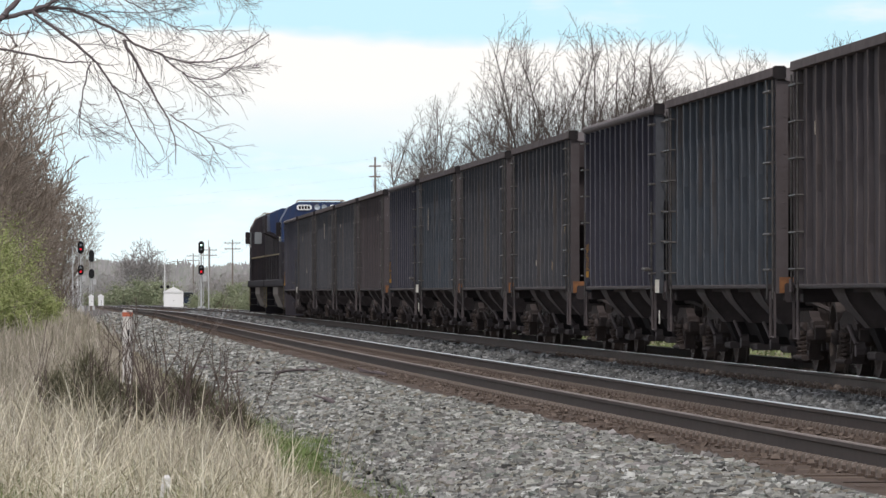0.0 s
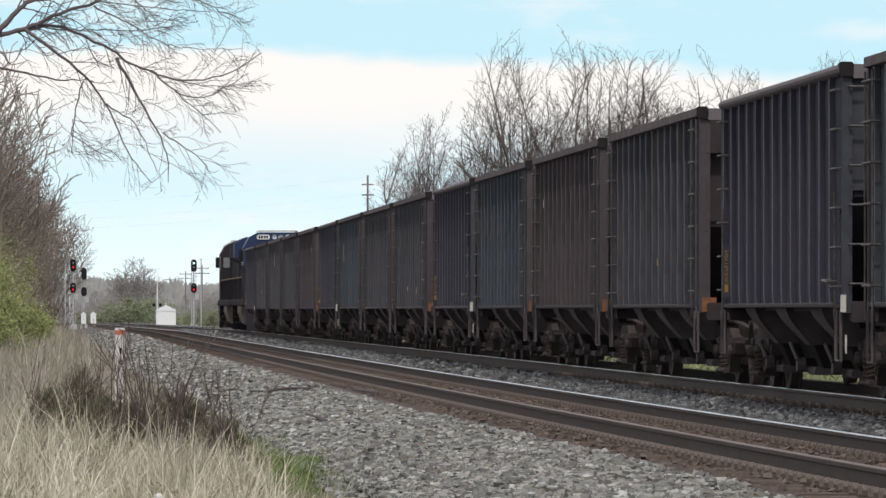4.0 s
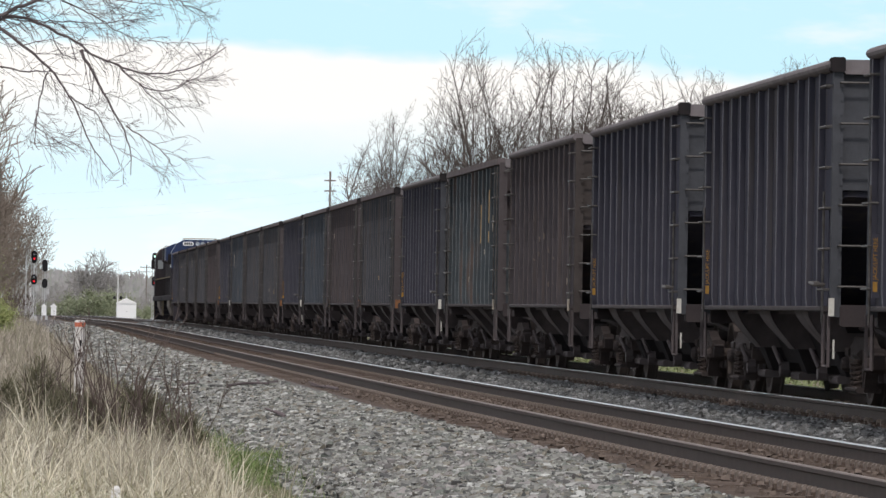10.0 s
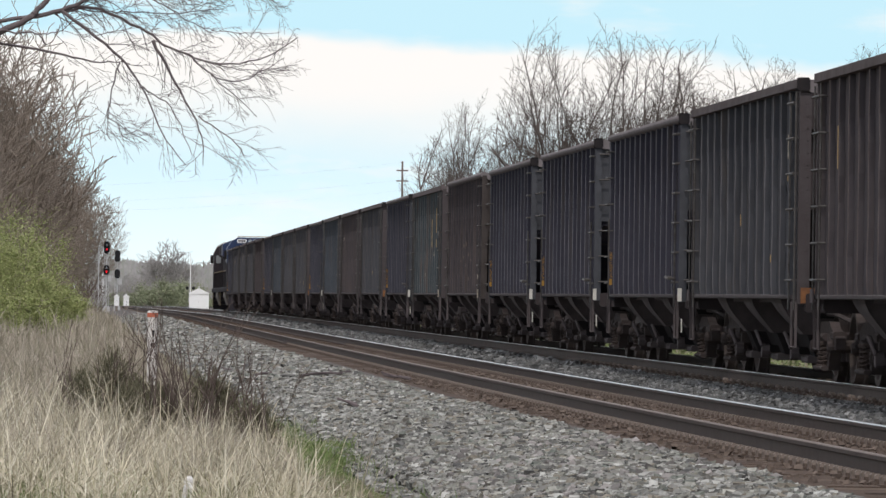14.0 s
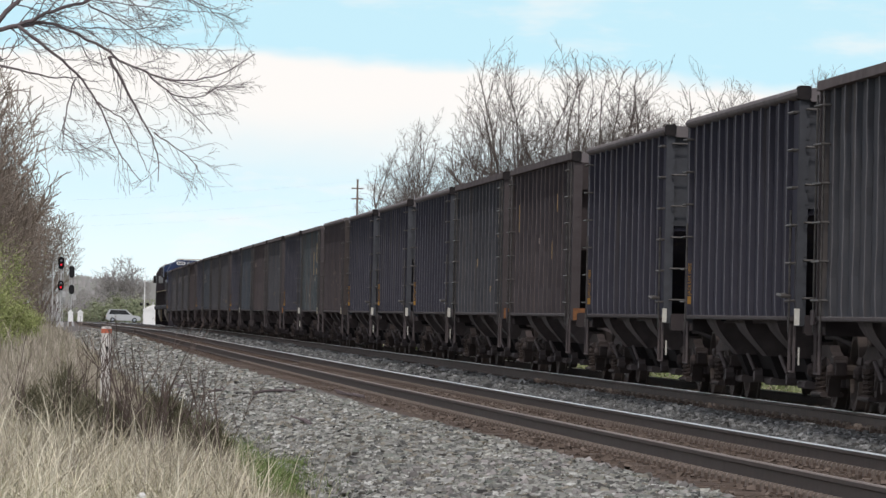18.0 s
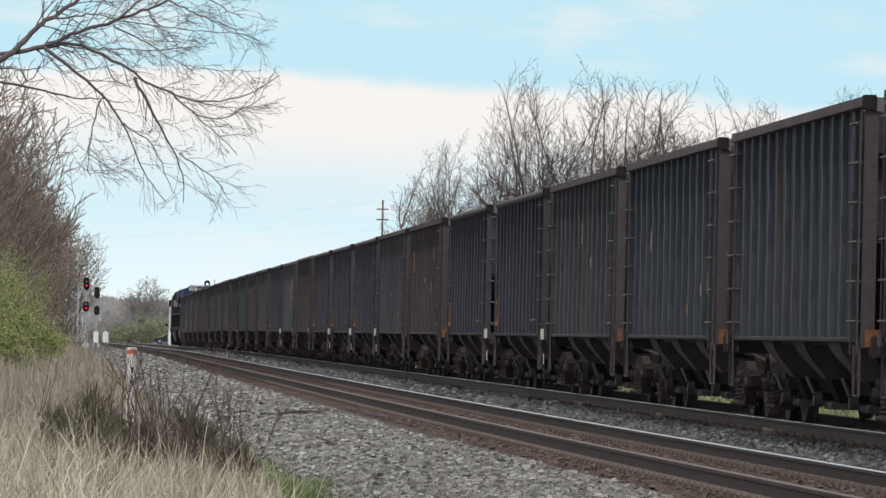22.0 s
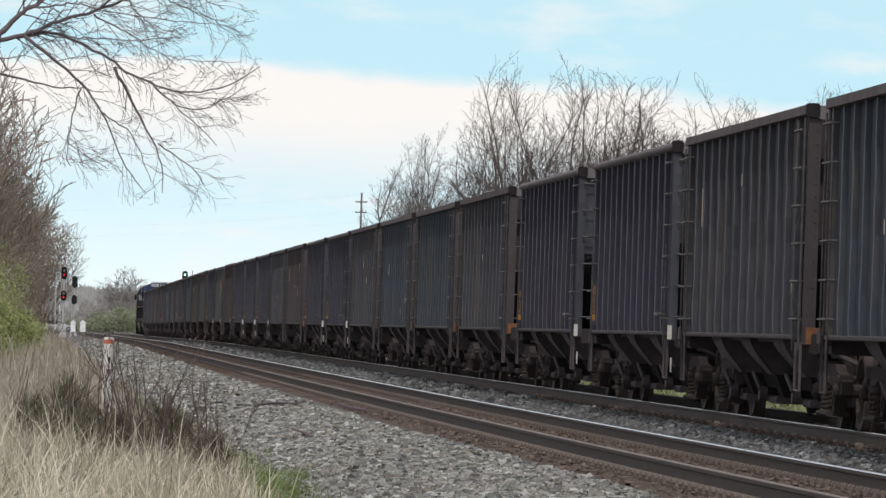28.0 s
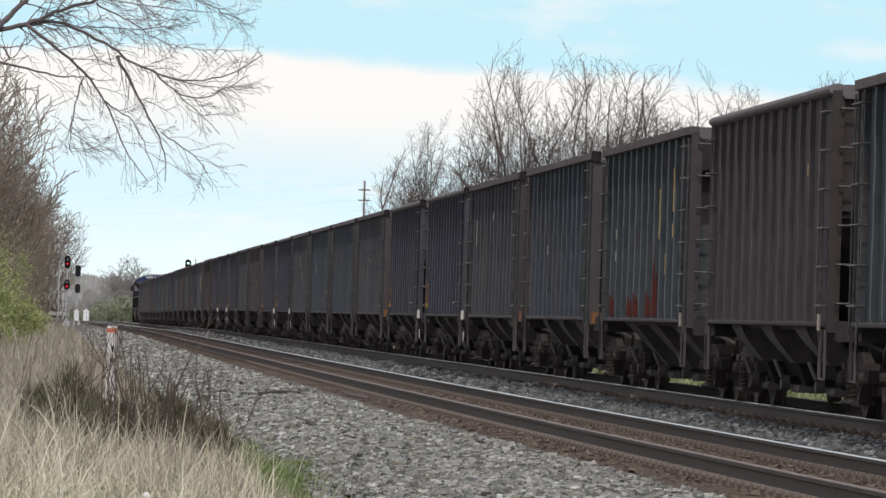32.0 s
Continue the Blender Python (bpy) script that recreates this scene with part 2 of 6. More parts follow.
M_STRAW = island_material("dead_grass", [(0.240, 0.212, 0.158), (0.548, 0.505, 0.388), (0.353, 0.312, 0.232), (0.686, 0.651, 0.517), (0.165, 0.146, 0.109), (0.610, 0.571, 0.446), (0.437, 0.397, 0.296), (0.727, 0.710, 0.589), (0.309, 0.318, 0.179), (0.496, 0.435, 0.315)], 0.9, 3)
M_STALK = island_material("pale_grass_stalks", [(0.627, 0.584, 0.444), (0.534, 0.483, 0.361), (0.700, 0.671, 0.541), (0.411, 0.361, 0.267), (0.741, 0.724, 0.605)], 0.9, 3)
M_GREENGRASS = island_material("fresh_grass", [(0.105, 0.160, 0.056), (0.137, 0.197, 0.073), (0.175, 0.230, 0.094), (0.245, 0.265, 0.142)], 0.9, 3)
M_MEADOW = island_material("dull_meadow_grass", [(0.136, 0.164, 0.072), (0.177, 0.205, 0.101), (0.204, 0.221, 0.13), (0.116, 0.156, 0.058)], 0.9, 3)
M_TWIG = material("bare_twig_bark", (0.11, 0.094, 0.086), 0.9, 0, (0.15, 0.13, 0.118), 6, 0.5)
M_STEM = material("dark_brown_stems", (0.10, 0.076, 0.068), 0.9, 0, (0.15, 0.122, 0.108), 5, 0.5)
M_BARK = material("grey_bark", (0.15, 0.135, 0.125), 0.95, 0, (0.075, 0.066, 0.06), 5, 0.4, 0.5, 20)
M_BARK_WARM = material("brown_bark", (0.225, 0.185, 0.152), 0.95, 0, (0.31, 0.265, 0.225), 3, 0.5)
M_LEAF = island_material("young_spring_leaves", [(0.215, 0.262, 0.10), (0.285, 0.33, 0.135), (0.37, 0.405, 0.18), (0.26, 0.26, 0.145)], 0.8, 2)
# Leaves far off: distance haze is mixed into these colours.
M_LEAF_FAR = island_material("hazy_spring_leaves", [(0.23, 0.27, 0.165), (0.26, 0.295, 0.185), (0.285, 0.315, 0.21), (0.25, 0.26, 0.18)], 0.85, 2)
M_STEELPAINT = material("silver_painted_mast", (0.52, 0.53, 0.54), 0.5, 0.2, (0.4, 0.4, 0.4), 6, 0.5)
M_HOUSING = material("black_signal_housing", (0.015, 0.015, 0.017), 0.5, 0, (0.025, 0.025, 0.027), 6, 0.5)
M_WHITEWALL = material("white_painted_steel", (0.87, 0.88, 0.88), 0.5, 0, (0.82, 0.83, 0.83), 3, 0.5, 0.05)
M_POLE = material("weathered_pole_wood", (0.22, 0.19, 0.165), 0.9, 0, (0.16, 0.13, 0.115), 4, 0.5, 0.2)
M_POSTWHITE = material("white_plastic_post", (0.74, 0.73, 0.71), 0.55, 0, (0.55, 0.52, 0.49), 7, 0.45, 0.05, 30, 0, ((0.35, 0.3, 0.25), (9, 9, 1.2), 0.6, 0.8))
M_POSTRED = material("faded_red_band", (0.48, 0.11, 0.065), 0.6, 0, (0.58, 0.22, 0.14), 10, 0.5)
M_ASPHALT = material("worn_asphalt", (0.06, 0.06, 0.062), 0.9, 0, (0.085, 0.083, 0.08), 2, 0.5, 0.3, 30)
M_LOCOBLUE = material("dark_blue_locomotive_paint", (0.03, 0.055, 0.125), 0.45, 0, (0.03, 0.04, 0.085), 2, 0.5, 0.05, 20, 0, ((0.07, 0.06, 0.06), DOWN, 0.55, 0.8))
M_LOCODARK = material("sooty_dark_blue_paint", (0.026, 0.026, 0.034), 0.7, 0, (0.040, 0.034, 0.036), 2, 0.5, 0.05, 20, 0, ((0.046, 0.037, 0.037), DOWN, 0.55, 0.85), spec=0.05)
M_LOCOGREY = material("grey_fuel_tank_steel", (0.23, 0.21, 0.19), 0.7, 0, (0.12, 0.10, 0.09), 4, 0.5)
M_YELLOW = material("dirty_yellow_handrail", (0.30, 0.25, 0.15), 0.7, 0, (0.12, 0.10, 0.075), 6, 0.5)
M_GLASS = material("dark_window_glass", (0.02, 0.022, 0.025), 0.08, 0, (0.025, 0.027, 0.03), 3, 0.5, spec=0.6)
# Bright copy of the glass, with the sky's reflection put into its colour.
M_GLASSLIT = material("sky_bright_window_glass", (0.5, 0.53, 0.55), 0.1, 0.6, (0.45, 0.5, 0.52), 3, 0.5, spec=0.6)
M_RED = glow("red_signal_lens", (0.9, 0.012, 0.03), 0.75)
M_UNLIT = material("unlit_signal_lens", (0.55, 0.6, 0.66), 0.15, 0.5)
M_TYRE = material("tyre_rubber", (0.015, 0.015, 0.016), 0.85)
M_LITTER = material("crumpled_white_litter", (0.8, 0.8, 0.8), 0.7, 0, (0.6, 0.6, 0.6), 30, 0.5)

# ---- shaping helpers ----


class Shape:
    """Collects solids for one mesh."""

    def __init__(self):
        self.v, self.f = [], []

    def add(self, verts, faces):
        o = len(self.v)
        self.v += [tuple(p) for p in verts]
        self.f += [tuple(i + o for i in q) for q in faces]
        return self

    def box(self, x0, x1, y0, y1, z0, z1, c=0.0):
        """A box; c cuts its upright and level edges."""
        if c <= 0:
            return self.prism([(x0, z0), (x1, z0), (x1, z1), (x0, z1)], y0, y1)
        return self.prism([(x0 + c, z0), (x1 - c, z0), (x1, z0 + c), (x1, z1 - c), (x1 - c, z1), (x0 + c, z1), (x0, z1 - c), (x0, z0 + c)], y0, y1)

    def prism(self, profile, y0, y1, axis="y"):
        """A profile pushed along an axis: y takes (x, z), x takes (y, z), z takes (x, y)."""
        k = len(profile)
        put = {"y": lambda p, d: (p[0], d, p[1]), "x": lambda p, d: (d, p[0], p[1]), "z": lambda p, d: (p[0], p[1], d)}[axis]
        v = [put(p, y0) for p in profile] + [put(p, y1) for p in profile]
        f = [(i, (i + 1) % k, k + (i + 1) % k, k + i) for i in range(k)] + [tuple(range(k - 1, -1, -1)), tuple(range(k, 2 * k))]
        return self.add(v, f)

    def frustum(self, lo, hi, z0, z1):
        """Between two rectangles (x0, x1, y0, y1) at two heights."""
        v = [(lo[0], lo[2], z0), (lo[1], lo[2], z0), (lo[1], lo[3], z0), (lo[0], lo[3], z0), (hi[0], hi[2], z1), (hi[1], hi[2], z1), (hi[1], hi[3], z1), (hi[0], hi[3], z1)]
        return self.add(v, [(3, 2, 1, 0), (4, 5, 6, 7), (0, 1, 5, 4), (1, 2, 6, 5), (2, 3, 7, 6), (3, 0, 4, 7)])

    def rod(self, a, b, r0, r1=None, k=6, caps=True):
        a, b = Vector(a), Vector(b)
        r1 = r0 if r1 is None else r1
        d = (b - a).normalized()
        u = d.orthogonal().normalized()
        w = d.cross(u)
        v = [a + (u * math.cos(2 * math.pi * i / k) + w * math.sin(2 * math.pi * i / k)) * r0 for i in range(k)]
        v += [b + (u * math.cos(2 * math.pi * i / k) + w * math.sin(2 * math.pi * i / k)) * r1 for i in range(k)]
        f = [(i, (i + 1) % k, k + (i + 1) % k, k + i) for i in range(k)]
        if caps:
            f += [tuple(range(k - 1, -1, -1)), tuple(range(k, 2 * k))]
        return self.add(v, f)

    def path(self, pts, r, k=5):
        return self.tube(pts, r, k)

    def tube(self, pts, radii, k=5):
        """One connected round bar along a line of points."""
        pts = [Vector(p) for p in pts]
        radii = radii if isinstance(radii, (list, tuple)) else [radii] * len(pts)
        v, f = [], []
        u = None
        for i, p in enumerate(pts):
            d = (pts[min(i + 1, len(pts) - 1)] - pts[max(i - 1, 0)]).normalized()
            u = d.orthogonal().normalized() if u is None else (u - d * u.dot(d)).normalized()
            w = d.cross(u)
            v += [p + (u * math.cos(2 * math.pi * j / k) + w * math.sin(2 * math.pi * j / k)) * radii[i] for j in range(k)]
        for i in range(len(pts) - 1):
            f += [(i * k + j, i * k + (j + 1) % k, (i + 1) * k + (j + 1) % k, (i + 1) * k + j) for j in range(k)]
        f += [tuple(range(k - 1, -1, -1)), tuple(range((len(pts) - 1) * k, len(pts) * k))]
        return self.add(v, f)

    def ring(self, profile, k=24, axis="x", at=(0, 0, 0), caps=True):
        """A profile of (offset along the axis, radius) turned round the axis."""
        v, f, n = [], [], len(profile)
        for i in range(k):
            a = 2 * math.pi * i / k
            for o, r in profile:
                p = (o, r * math.cos(a), r * math.sin(a)) if axis == "x" else (r * math.cos(a), r * math.sin(a), o) if axis == "z" else (r * math.cos(a), o, r * math.sin(a))
                v.append((p[0] + at[0], p[1] + at[1], p[2] + at[2]))
        for i in range(k):
            j = (i + 1) % k
            for q in range(n - 1):
                f.append((i * n + q, i * n + q + 1, j * n + q + 1, j * n + q))
        if caps:
            f += [tuple(i * n for i in range(k)), tuple(i * n + n - 1 for i in range(k - 1, -1, -1))]
        else:
            f += [(i * n, (i + 1) % k * n, (i + 1) % k * n + n - 1, i * n + n - 1) for i in range(k)]
        return self.add(v, f)

    def mesh(self, name, mat, smooth=False):
        me = bpy.data.meshes.new(name)
        me.from_pydata(self.v, [], self.f)
        me.materials.append(mat)
        if smooth:
            me.polygons.foreach_set("use_smooth", [True] * len(me.polygons))
        bm = bmesh.new()
        bm.from_mesh(me)
        bmesh.ops.recalc_face_normals(bm, faces=bm.faces)
        bm.to_mesh(me)
        bm.free()
        return me


def part(name, shape, mat, parent, label="", at=None, smooth=False):
    data = shape if isinstance(shape, bpy.types.Mesh) else shape.mesh(name, mat, smooth)
    ob = new(name, data)
    ob.parent = parent
    if at is not None:
        ob.matrix_basis = at
    return tagged(ob, label)


def thing(name, label, category, group="", kind="", at=None):
    ob = new(name)
    if at is not None:
        ob.matrix_basis = at
    return tagged(ob, label, category, group, kind)


def soup(name, verts, faces, mat, smooth=False):
    """A large joined mesh from arrays."""
    me = bpy.data.meshes.new(name)
    me.from_pydata(verts.tolist() if hasattr(verts, "tolist") else verts, [], faces.tolist() if hasattr(faces, "tolist") else faces)
    me.materials.append(mat)
    if smooth:
        me.polygons.foreach_set("use_smooth", [True] * len(me.polygons))
    return me


# ---- ground and tracks ----
TRAIN_X = 10.22      # centre of the track that carries the train, rail top at z = 0
GAUGE = 0.7175       # half of it, to the inner face of the head
NEAR_DROP = -0.10    # rail top of the empty track


def near_x(y):
    """Centre of the empty track, which draws a little nearer to the other one close by."""
    return 6.05 + 0.50 * math.exp(-(max(y, 20) - 45) / 45.0) if y > 20 else 6.05 + 0.50 * math.exp(25 / 45.0)


def grade(y):
    """The line falls gently away beyond the first three hundred metres."""
    return -0.0016 * max(0.0, y - 330) if y < 1400 else -1.712


def ground_z(x, y):
    z = bank_z(x, y) + grade(y)
    k = max(0.0, 1 - abs(y - 850) / 22)          # the road is carried up to the rails
    return z * (1 - k) + (grade(850) - 0.06) * k if k > 0 and not TRAIN_X - 2.2 < x < TRAIN_X + 1.6 else z


def bank_z(x, y):
    nx = near_x(y)
    n1 = noise.noise((x * 0.35, y * 0.12, 0.3))
    if x < nx - 3.6:
        side = min(1.0, (nx - 3.9 - x) / 3.2) if x < nx - 3.9 else 0.0
        return -0.66 + 0.10 * n1 + 0.24 * side
    if x < nx - 1.75:
        k = (x - (nx - 3.6)) / 1.85
        return -0.62 + 0.31 * k * (2 - k) + 0.02 * n1
    if x < TRAIN_X + 1.9:
        m = (nx + TRAIN_X) / 2
        top = NEAR_DROP - 0.20 if x < m else -0.20
        dip = 0.10 * max(0, 1 - abs(x - m) / 0.7)
        return (top if abs(x - m) > 0.6 else (NEAR_DROP - 0.20) + 0.1 * (x - m + 0.6) / 1.2) - dip
    if x < TRAIN_X + 3.8:
        return -0.22 - 0.5 * (x - TRAIN_X - 1.9) / 1.9
    return -0.72 + 0.08 * n1


def ground():
    xs = [-900, -400, -200, -100, -60, -40, -28] + [-20 + 1.2 * i for i in range(17)] + [0.4 + 0.22 * i for i in range(66)] + [15.5, 17, 19, 22, 26, 32, 40, 60, 100, 200, 400, 900]
    ys = [-300, -120, -40, 0, 15] + [25 + 1.5 * i for i in range(60)] + [118 + 6 * i for i in range(30)] + [300 + 25 * i for i in range(32)] + [1200, 1500, 2000, 3000, 4500]
    v = [(x, y, ground_z(x, y) if abs(x) < 60 else -0.6 + grade(y)) for y in ys for x in xs]
    k = len(xs)
    f = [(j * k + i, j * k + i + 1, (j + 1) * k + i + 1, (j + 1) * k + i) for j in range(len(ys) - 1) for i in range(k - 1)]
    me = soup("ground", v, f, M_GROUND, True)
    me.materials.append(M_BALLAST)
    me.materials.append(M_BED)
    for p in me.polygons:
        c = p.center
        if (abs(c.x - near_x(c.y)) < 1.45 or abs(c.x - TRAIN_X) < 1.5) and c.y < 1100:
            p.material_index = 2
            continue
        if near_x(c.y) - 3.75 < c.x < TRAIN_X + 3.0 and c.y < 1100:
            p.material_index = 1
    tagged(new("ground", me), "dry spring verge and grey ballast bed under the tracks", "ground", kind="structure")


ground()
RAIL = [(-0.07, -0.18), (0.07, -0.18), (0.07, -0.165), (0.012, -0.148), (0.012, -0.048), (0.036, -0.038), (0.037, -0.008), (-0.037, -0.008), (-0.036, -0.038), (-0.012, -0.048), (-0.012, -0.148), (-0.07, -0.165)]
HEAD = [(-0.026, -0.009), (0.026, -0.009), (0.021, 0.0), (-0.021, 0.0)]


def swept(profile, line):
    k = len(profile)
    v = [(x + px, y, z + pz) for x, y, z in line for px, pz in profile]
    f = [(j * k + i, j * k + (i + 1) % k, (j + 1) * k + (i + 1) % k, (j + 1) * k + i) for j in range(len(line) - 1) for i in range(k)]
    return Shape().add(v, f)


def track(name, centre, drop, label, tie_from, tie_to):
    tr = thing(name, label, "railway track", kind="structure")
    ys = [-150 + 10 * i for i in range(17)] + [25 + 5 * i for i in range(60)] + [340 + 40 * i for i in range(30)]
    for side in (-1, 1):
        line = [(centre(y) + side * (GAUGE + 0.037), y, drop + grade(y)) for y in ys]
        part("rail", swept(RAIL, line), M_RAIL, tr, "rusty steel rail")
        part("rail_head", swept(HEAD, line), M_RAILHEAD if side > 0 or drop == 0 else M_RAILDULL, tr, "running surface of the rail")
    rnd = random.Random(5)
    ties = []
    for i in range(5):
        s = Shape().box(-1.3, 1.3, -0.115, 0.115, -0.178, 0.0, 0.012)
        s.v = [(x + rnd.uniform(-.012, .012), y + rnd.uniform(-.012, .012), z + rnd.uniform(-.01, .006)) for x, y, z in s.v]
        ties.append(s.mesh("tie", M_TIE))
    plate = Shape()
    for sx in (-1, 1):
        c = sx * (GAUGE + 0.037)
        plate.box(c - 0.19, c + 0.19, -0.095, 0.095, 0.0, 0.016)
        for dx in (-0.1, -0.13, 0.1, 0.13):
            for dy in (-0.055, 0.055):
                plate.box(c + dx - 0.016, c + dx + 0.016, dy - 0.016, dy + 0.016, 0.012, 0.04)
    plate_mesh = plate.mesh("tie_plate", M_PLATE)
    anchor = Shape()
    for sx in (-1, 1):
        c = sx * (GAUGE + 0.037)
        for dy in (-0.15, 0.15):
            anchor.box(c - 0.105, c + 0.105, dy - 0.022, dy + 0.022, -0.05, 0.018)
            anchor.box(c - 0.135, c - 0.085, dy - 0.035, dy + 0.035, -0.02, 0.075, 0.015)
            anchor.box(c + 0.085, c + 0.135, dy - 0.035, dy + 0.035, -0.02, 0.075, 0.015)
    anchor_mesh = anchor.mesh("rail_anchor", M_SPIKE)
    n = int((tie_to - tie_from) / 0.5)
    rest = Shape()
    for i in range(-20, 1100):
        y = tie_from + i * 0.5 + rnd.uniform(-.03, .03)
        x, z = centre(y) + rnd.uniform(-.05, .05), drop - 0.196 + rnd.uniform(-.008, .008) + grade(y)
        if 0 <= i < n:
            m = pose(x, y, z, 0, 0, rnd.uniform(-1.2, 1.2))
            ob = part("tie", rnd.choice(ties), None, tr, at=m)
            part("tie_plate", plate_mesh, None, tr, at=pose(centre(y), y, drop - 0.196))
            if drop < 0 or i % 2 == 0:
                part("rail_anchor", anchor_mesh, None, tr, at=pose(centre(y), y, drop - 0.196))
        else:
            rest.box(x - 1.3, x + 1.3, y - 0.115, y + 0.115, z - 0.17, z)
    tagged(part("farther_ties", rest, M_TIE, tr), kind="stuff")
    return tr


track("empty_track", near_x, NEAR_DROP, "empty main track with rusty rails on brown wooden ties", 38, 160)
track("train_track", lambda y: TRAIN_X, 0.0, "second main track that carries the coal train", 48, 118)


def stone_verts(rng, n, size):
    """Jittered eight-cornered stones round the origin."""
    c = np.array([(x, y, z) for x in (-1, 1) for y in (-1, 1) for z in (-1, 1)], float)
    v = c[None] * rng.uniform(0.40, 1.0, (n, 8, 3)) * (size * rng.uniform(0.5, 1.0, n) ** 1.5 * 1.75)[:, None, None] * np.array([1.1, 1.0, 0.8])
    a, b = rng.uniform(0, 2 * np.pi, n), rng.uniform(-1.0, 1.0, n)
    x, y, z = v[..., 0].copy(), v[..., 1].copy(), v[..., 2].copy()
    y, z = y * np.cos(b)[:, None] - z * np.sin(b)[:, None], y * np.sin(b)[:, None] + z * np.cos(b)[:, None]
    return np.stack([x * np.cos(a)[:, None] - y * np.sin(a)[:, None], x * np.sin(a)[:, None] + y * np.cos(a)[:, None], z], -1)


BOXF = np.array([(0, 1, 3, 2), (4, 6, 7, 5), (0, 4, 5, 1), (2, 3, 7, 6), (0, 2, 6, 4), (1, 5, 7, 3)])


def stones(name, label, seed, stretches, where, mat=None):
    """Loose stone over the bed: stretches of (from, to, how many, half size); where gives x from a share of the width and y."""
    rng = np.random.default_rng(seed)
    vs = []
    for y0, y1, n, size in stretches:
        u, y = rng.uniform(0, 1, n), rng.uniform(y0, y1, n)
        x = np.array([where(a, b) for a, b in zip(u, y)])
        z = np.array([ground_z(a, b) for a, b in zip(x, y)]) + rng.uniform(-0.2, 0.7, n) * size
        vs.append(stone_verts(rng, n, np.full(n, size)) + np.stack([x, y, z], -1)[:, None])
    v = np.concatenate(vs).reshape(-1, 3)
    f = (np.arange(len(v) // 8)[:, None, None] * 8 + BOXF[None, [0, 1, 2, 3, 5]]).reshape(-1, 4)      # the side that lies on the ground is left off
    tagged(new(name, soup(name, v, f, mat or M_STONES)), label, "ballast", kind="stuff")


stones("ballast_shoulder", "loose grey crushed stone on the sloping ballast shoulder", 21, [(37.5, 60, 28000, 0.029), (60, 100, 25000, 0.031), (100, 190, 14000, 0.044), (190, 420, 6000, 0.062)], lambda u, y: near_x(y) - 3.85 + (2.28 if y < 75 else 2.15) * u + 0.15 * noise.noise((y * 0.4, u, 0)))
stones("ballast_between_tracks", "grey crushed stone between the two tracks", 22, [(52, 110, 18000, 0.027), (110, 220, 6500, 0.042), (220, 420, 2500, 0.06)], lambda u, y: near_x(y) + 1.2 + (TRAIN_X - 1.2 - near_x(y) - 1.2) * u, M_BLUESTONE)
stones("stone_between_ties", "a little crushed stone between the ties", 23, [(44, 110, 3500, 0.022)], lambda u, y: near_x(y) - 1.3 + 2.6 * u, M_BROWNSTONE)

# ---- the coal train ----
PITCH = 15.1         # from car to car
REAR_0 = 226.1       # rear end of the first hopper at the start
RUN_KEYS = [(0, 0.0), (3, 28.6), (6, 57.6), (9, 86.5), (12, 116.1), (15, 146.5), (18, 177.2), (21, 208.4), (24, 240.0), (26.5, 266.55), (29, 293.2), (32, 325.9)]
RUN = [(0.5 * i, float(np.interp(0.5 * i, [k[0] for k in RUN_KEYS], [k[1] for k in RUN_KEYS]))) for i in range(65)]
RIDE = 0.05          # how far the bodies sit down on their trucks
END_Y = 7.02         # half of a body's length
_cache = {}


def once(key, make):
    if key not in _cache:
        _cache[key] = make()
    return _cache[key]


def side_frame():
    """A cast truck side: arched top, window with spring seat, and a bearing box at each end."""
    s = Shape()
    top = [(-1.10, 0.42), (-1.12, 0.56), (-0.96, 0.62), (-0.62, 0.68), (-0.42, 0.76), (0.42, 0.76), (0.62, 0.68), (0.96, 0.62), (1.12, 0.56), (1.10, 0.42)]
    low = [(0.74, 0.42), (0.62, 0.54), (0.36, 0.62), (-0.36, 0.62), (-0.62, 0.54), (-0.74, 0.42)]
    s.prism(top + low, -0.06, 0.06, "x")
    for sy in (-1, 1):
        s.prism([(sy * 0.30, 0.62), (sy * 0.40, 0.60), (sy * 0.66, 0.50), (sy * 0.46, 0.17), (sy * 0.34, 0.20), (sy * 0.30, 0.30)], -0.07, 0.07, "x")
        s.prism([(sy * 0.46, 0.48), (sy * 0.56, 0.46), (sy * 0.46, 0.28), (sy * 0.42, 0.30)], -0.09, -0.06, "x")
        s.ring([(-0.13, 0.03), (-0.14, 0.06), (-0.10, 0.085), (0.08, 0.09), (0.08, 0.05)], 12, "x", (0, sy * 0.89, 0.457))
        s.box(-0.085, 0.085, sy * 0.89 - 0.15, sy * 0.89 + 0.15, 0.54, 0.64, 0.02)
    s.box(-0.16, 0.12, -0.46, 0.46, 0.16, 0.215, 0.02)
    s.box(-0.12, 0.08, -0.22, 0.22, 0.52, 0.62, 0.04)
    return s.mesh("side_frame", M_TRUCK)


def coil():
    """A helical spring over its seat, with the cap that bears on it."""
    s = Shape()
    turns, n = 5.0, 34
    s.tube([(-0.09 + 0.048 * math.cos(2 * math.pi * turns * i / n), 0.048 * math.sin(2 * math.pi * turns * i / n), 0.23 + 0.27 * i / n) for i in range(n + 1)], 0.0145, 4)
    s.ring([(0.215, 0.02), (0.215, 0.065), (0.235, 0.065), (0.235, 0.02)], 10, "z", (-0.09, 0, 0))
    s.ring([(0.495, 0.02), (0.495, 0.062), (0.52, 0.062), (0.52, 0.02)], 10, "z", (-0.09, 0, 0))
    return s.mesh("spring", M_SPRING)


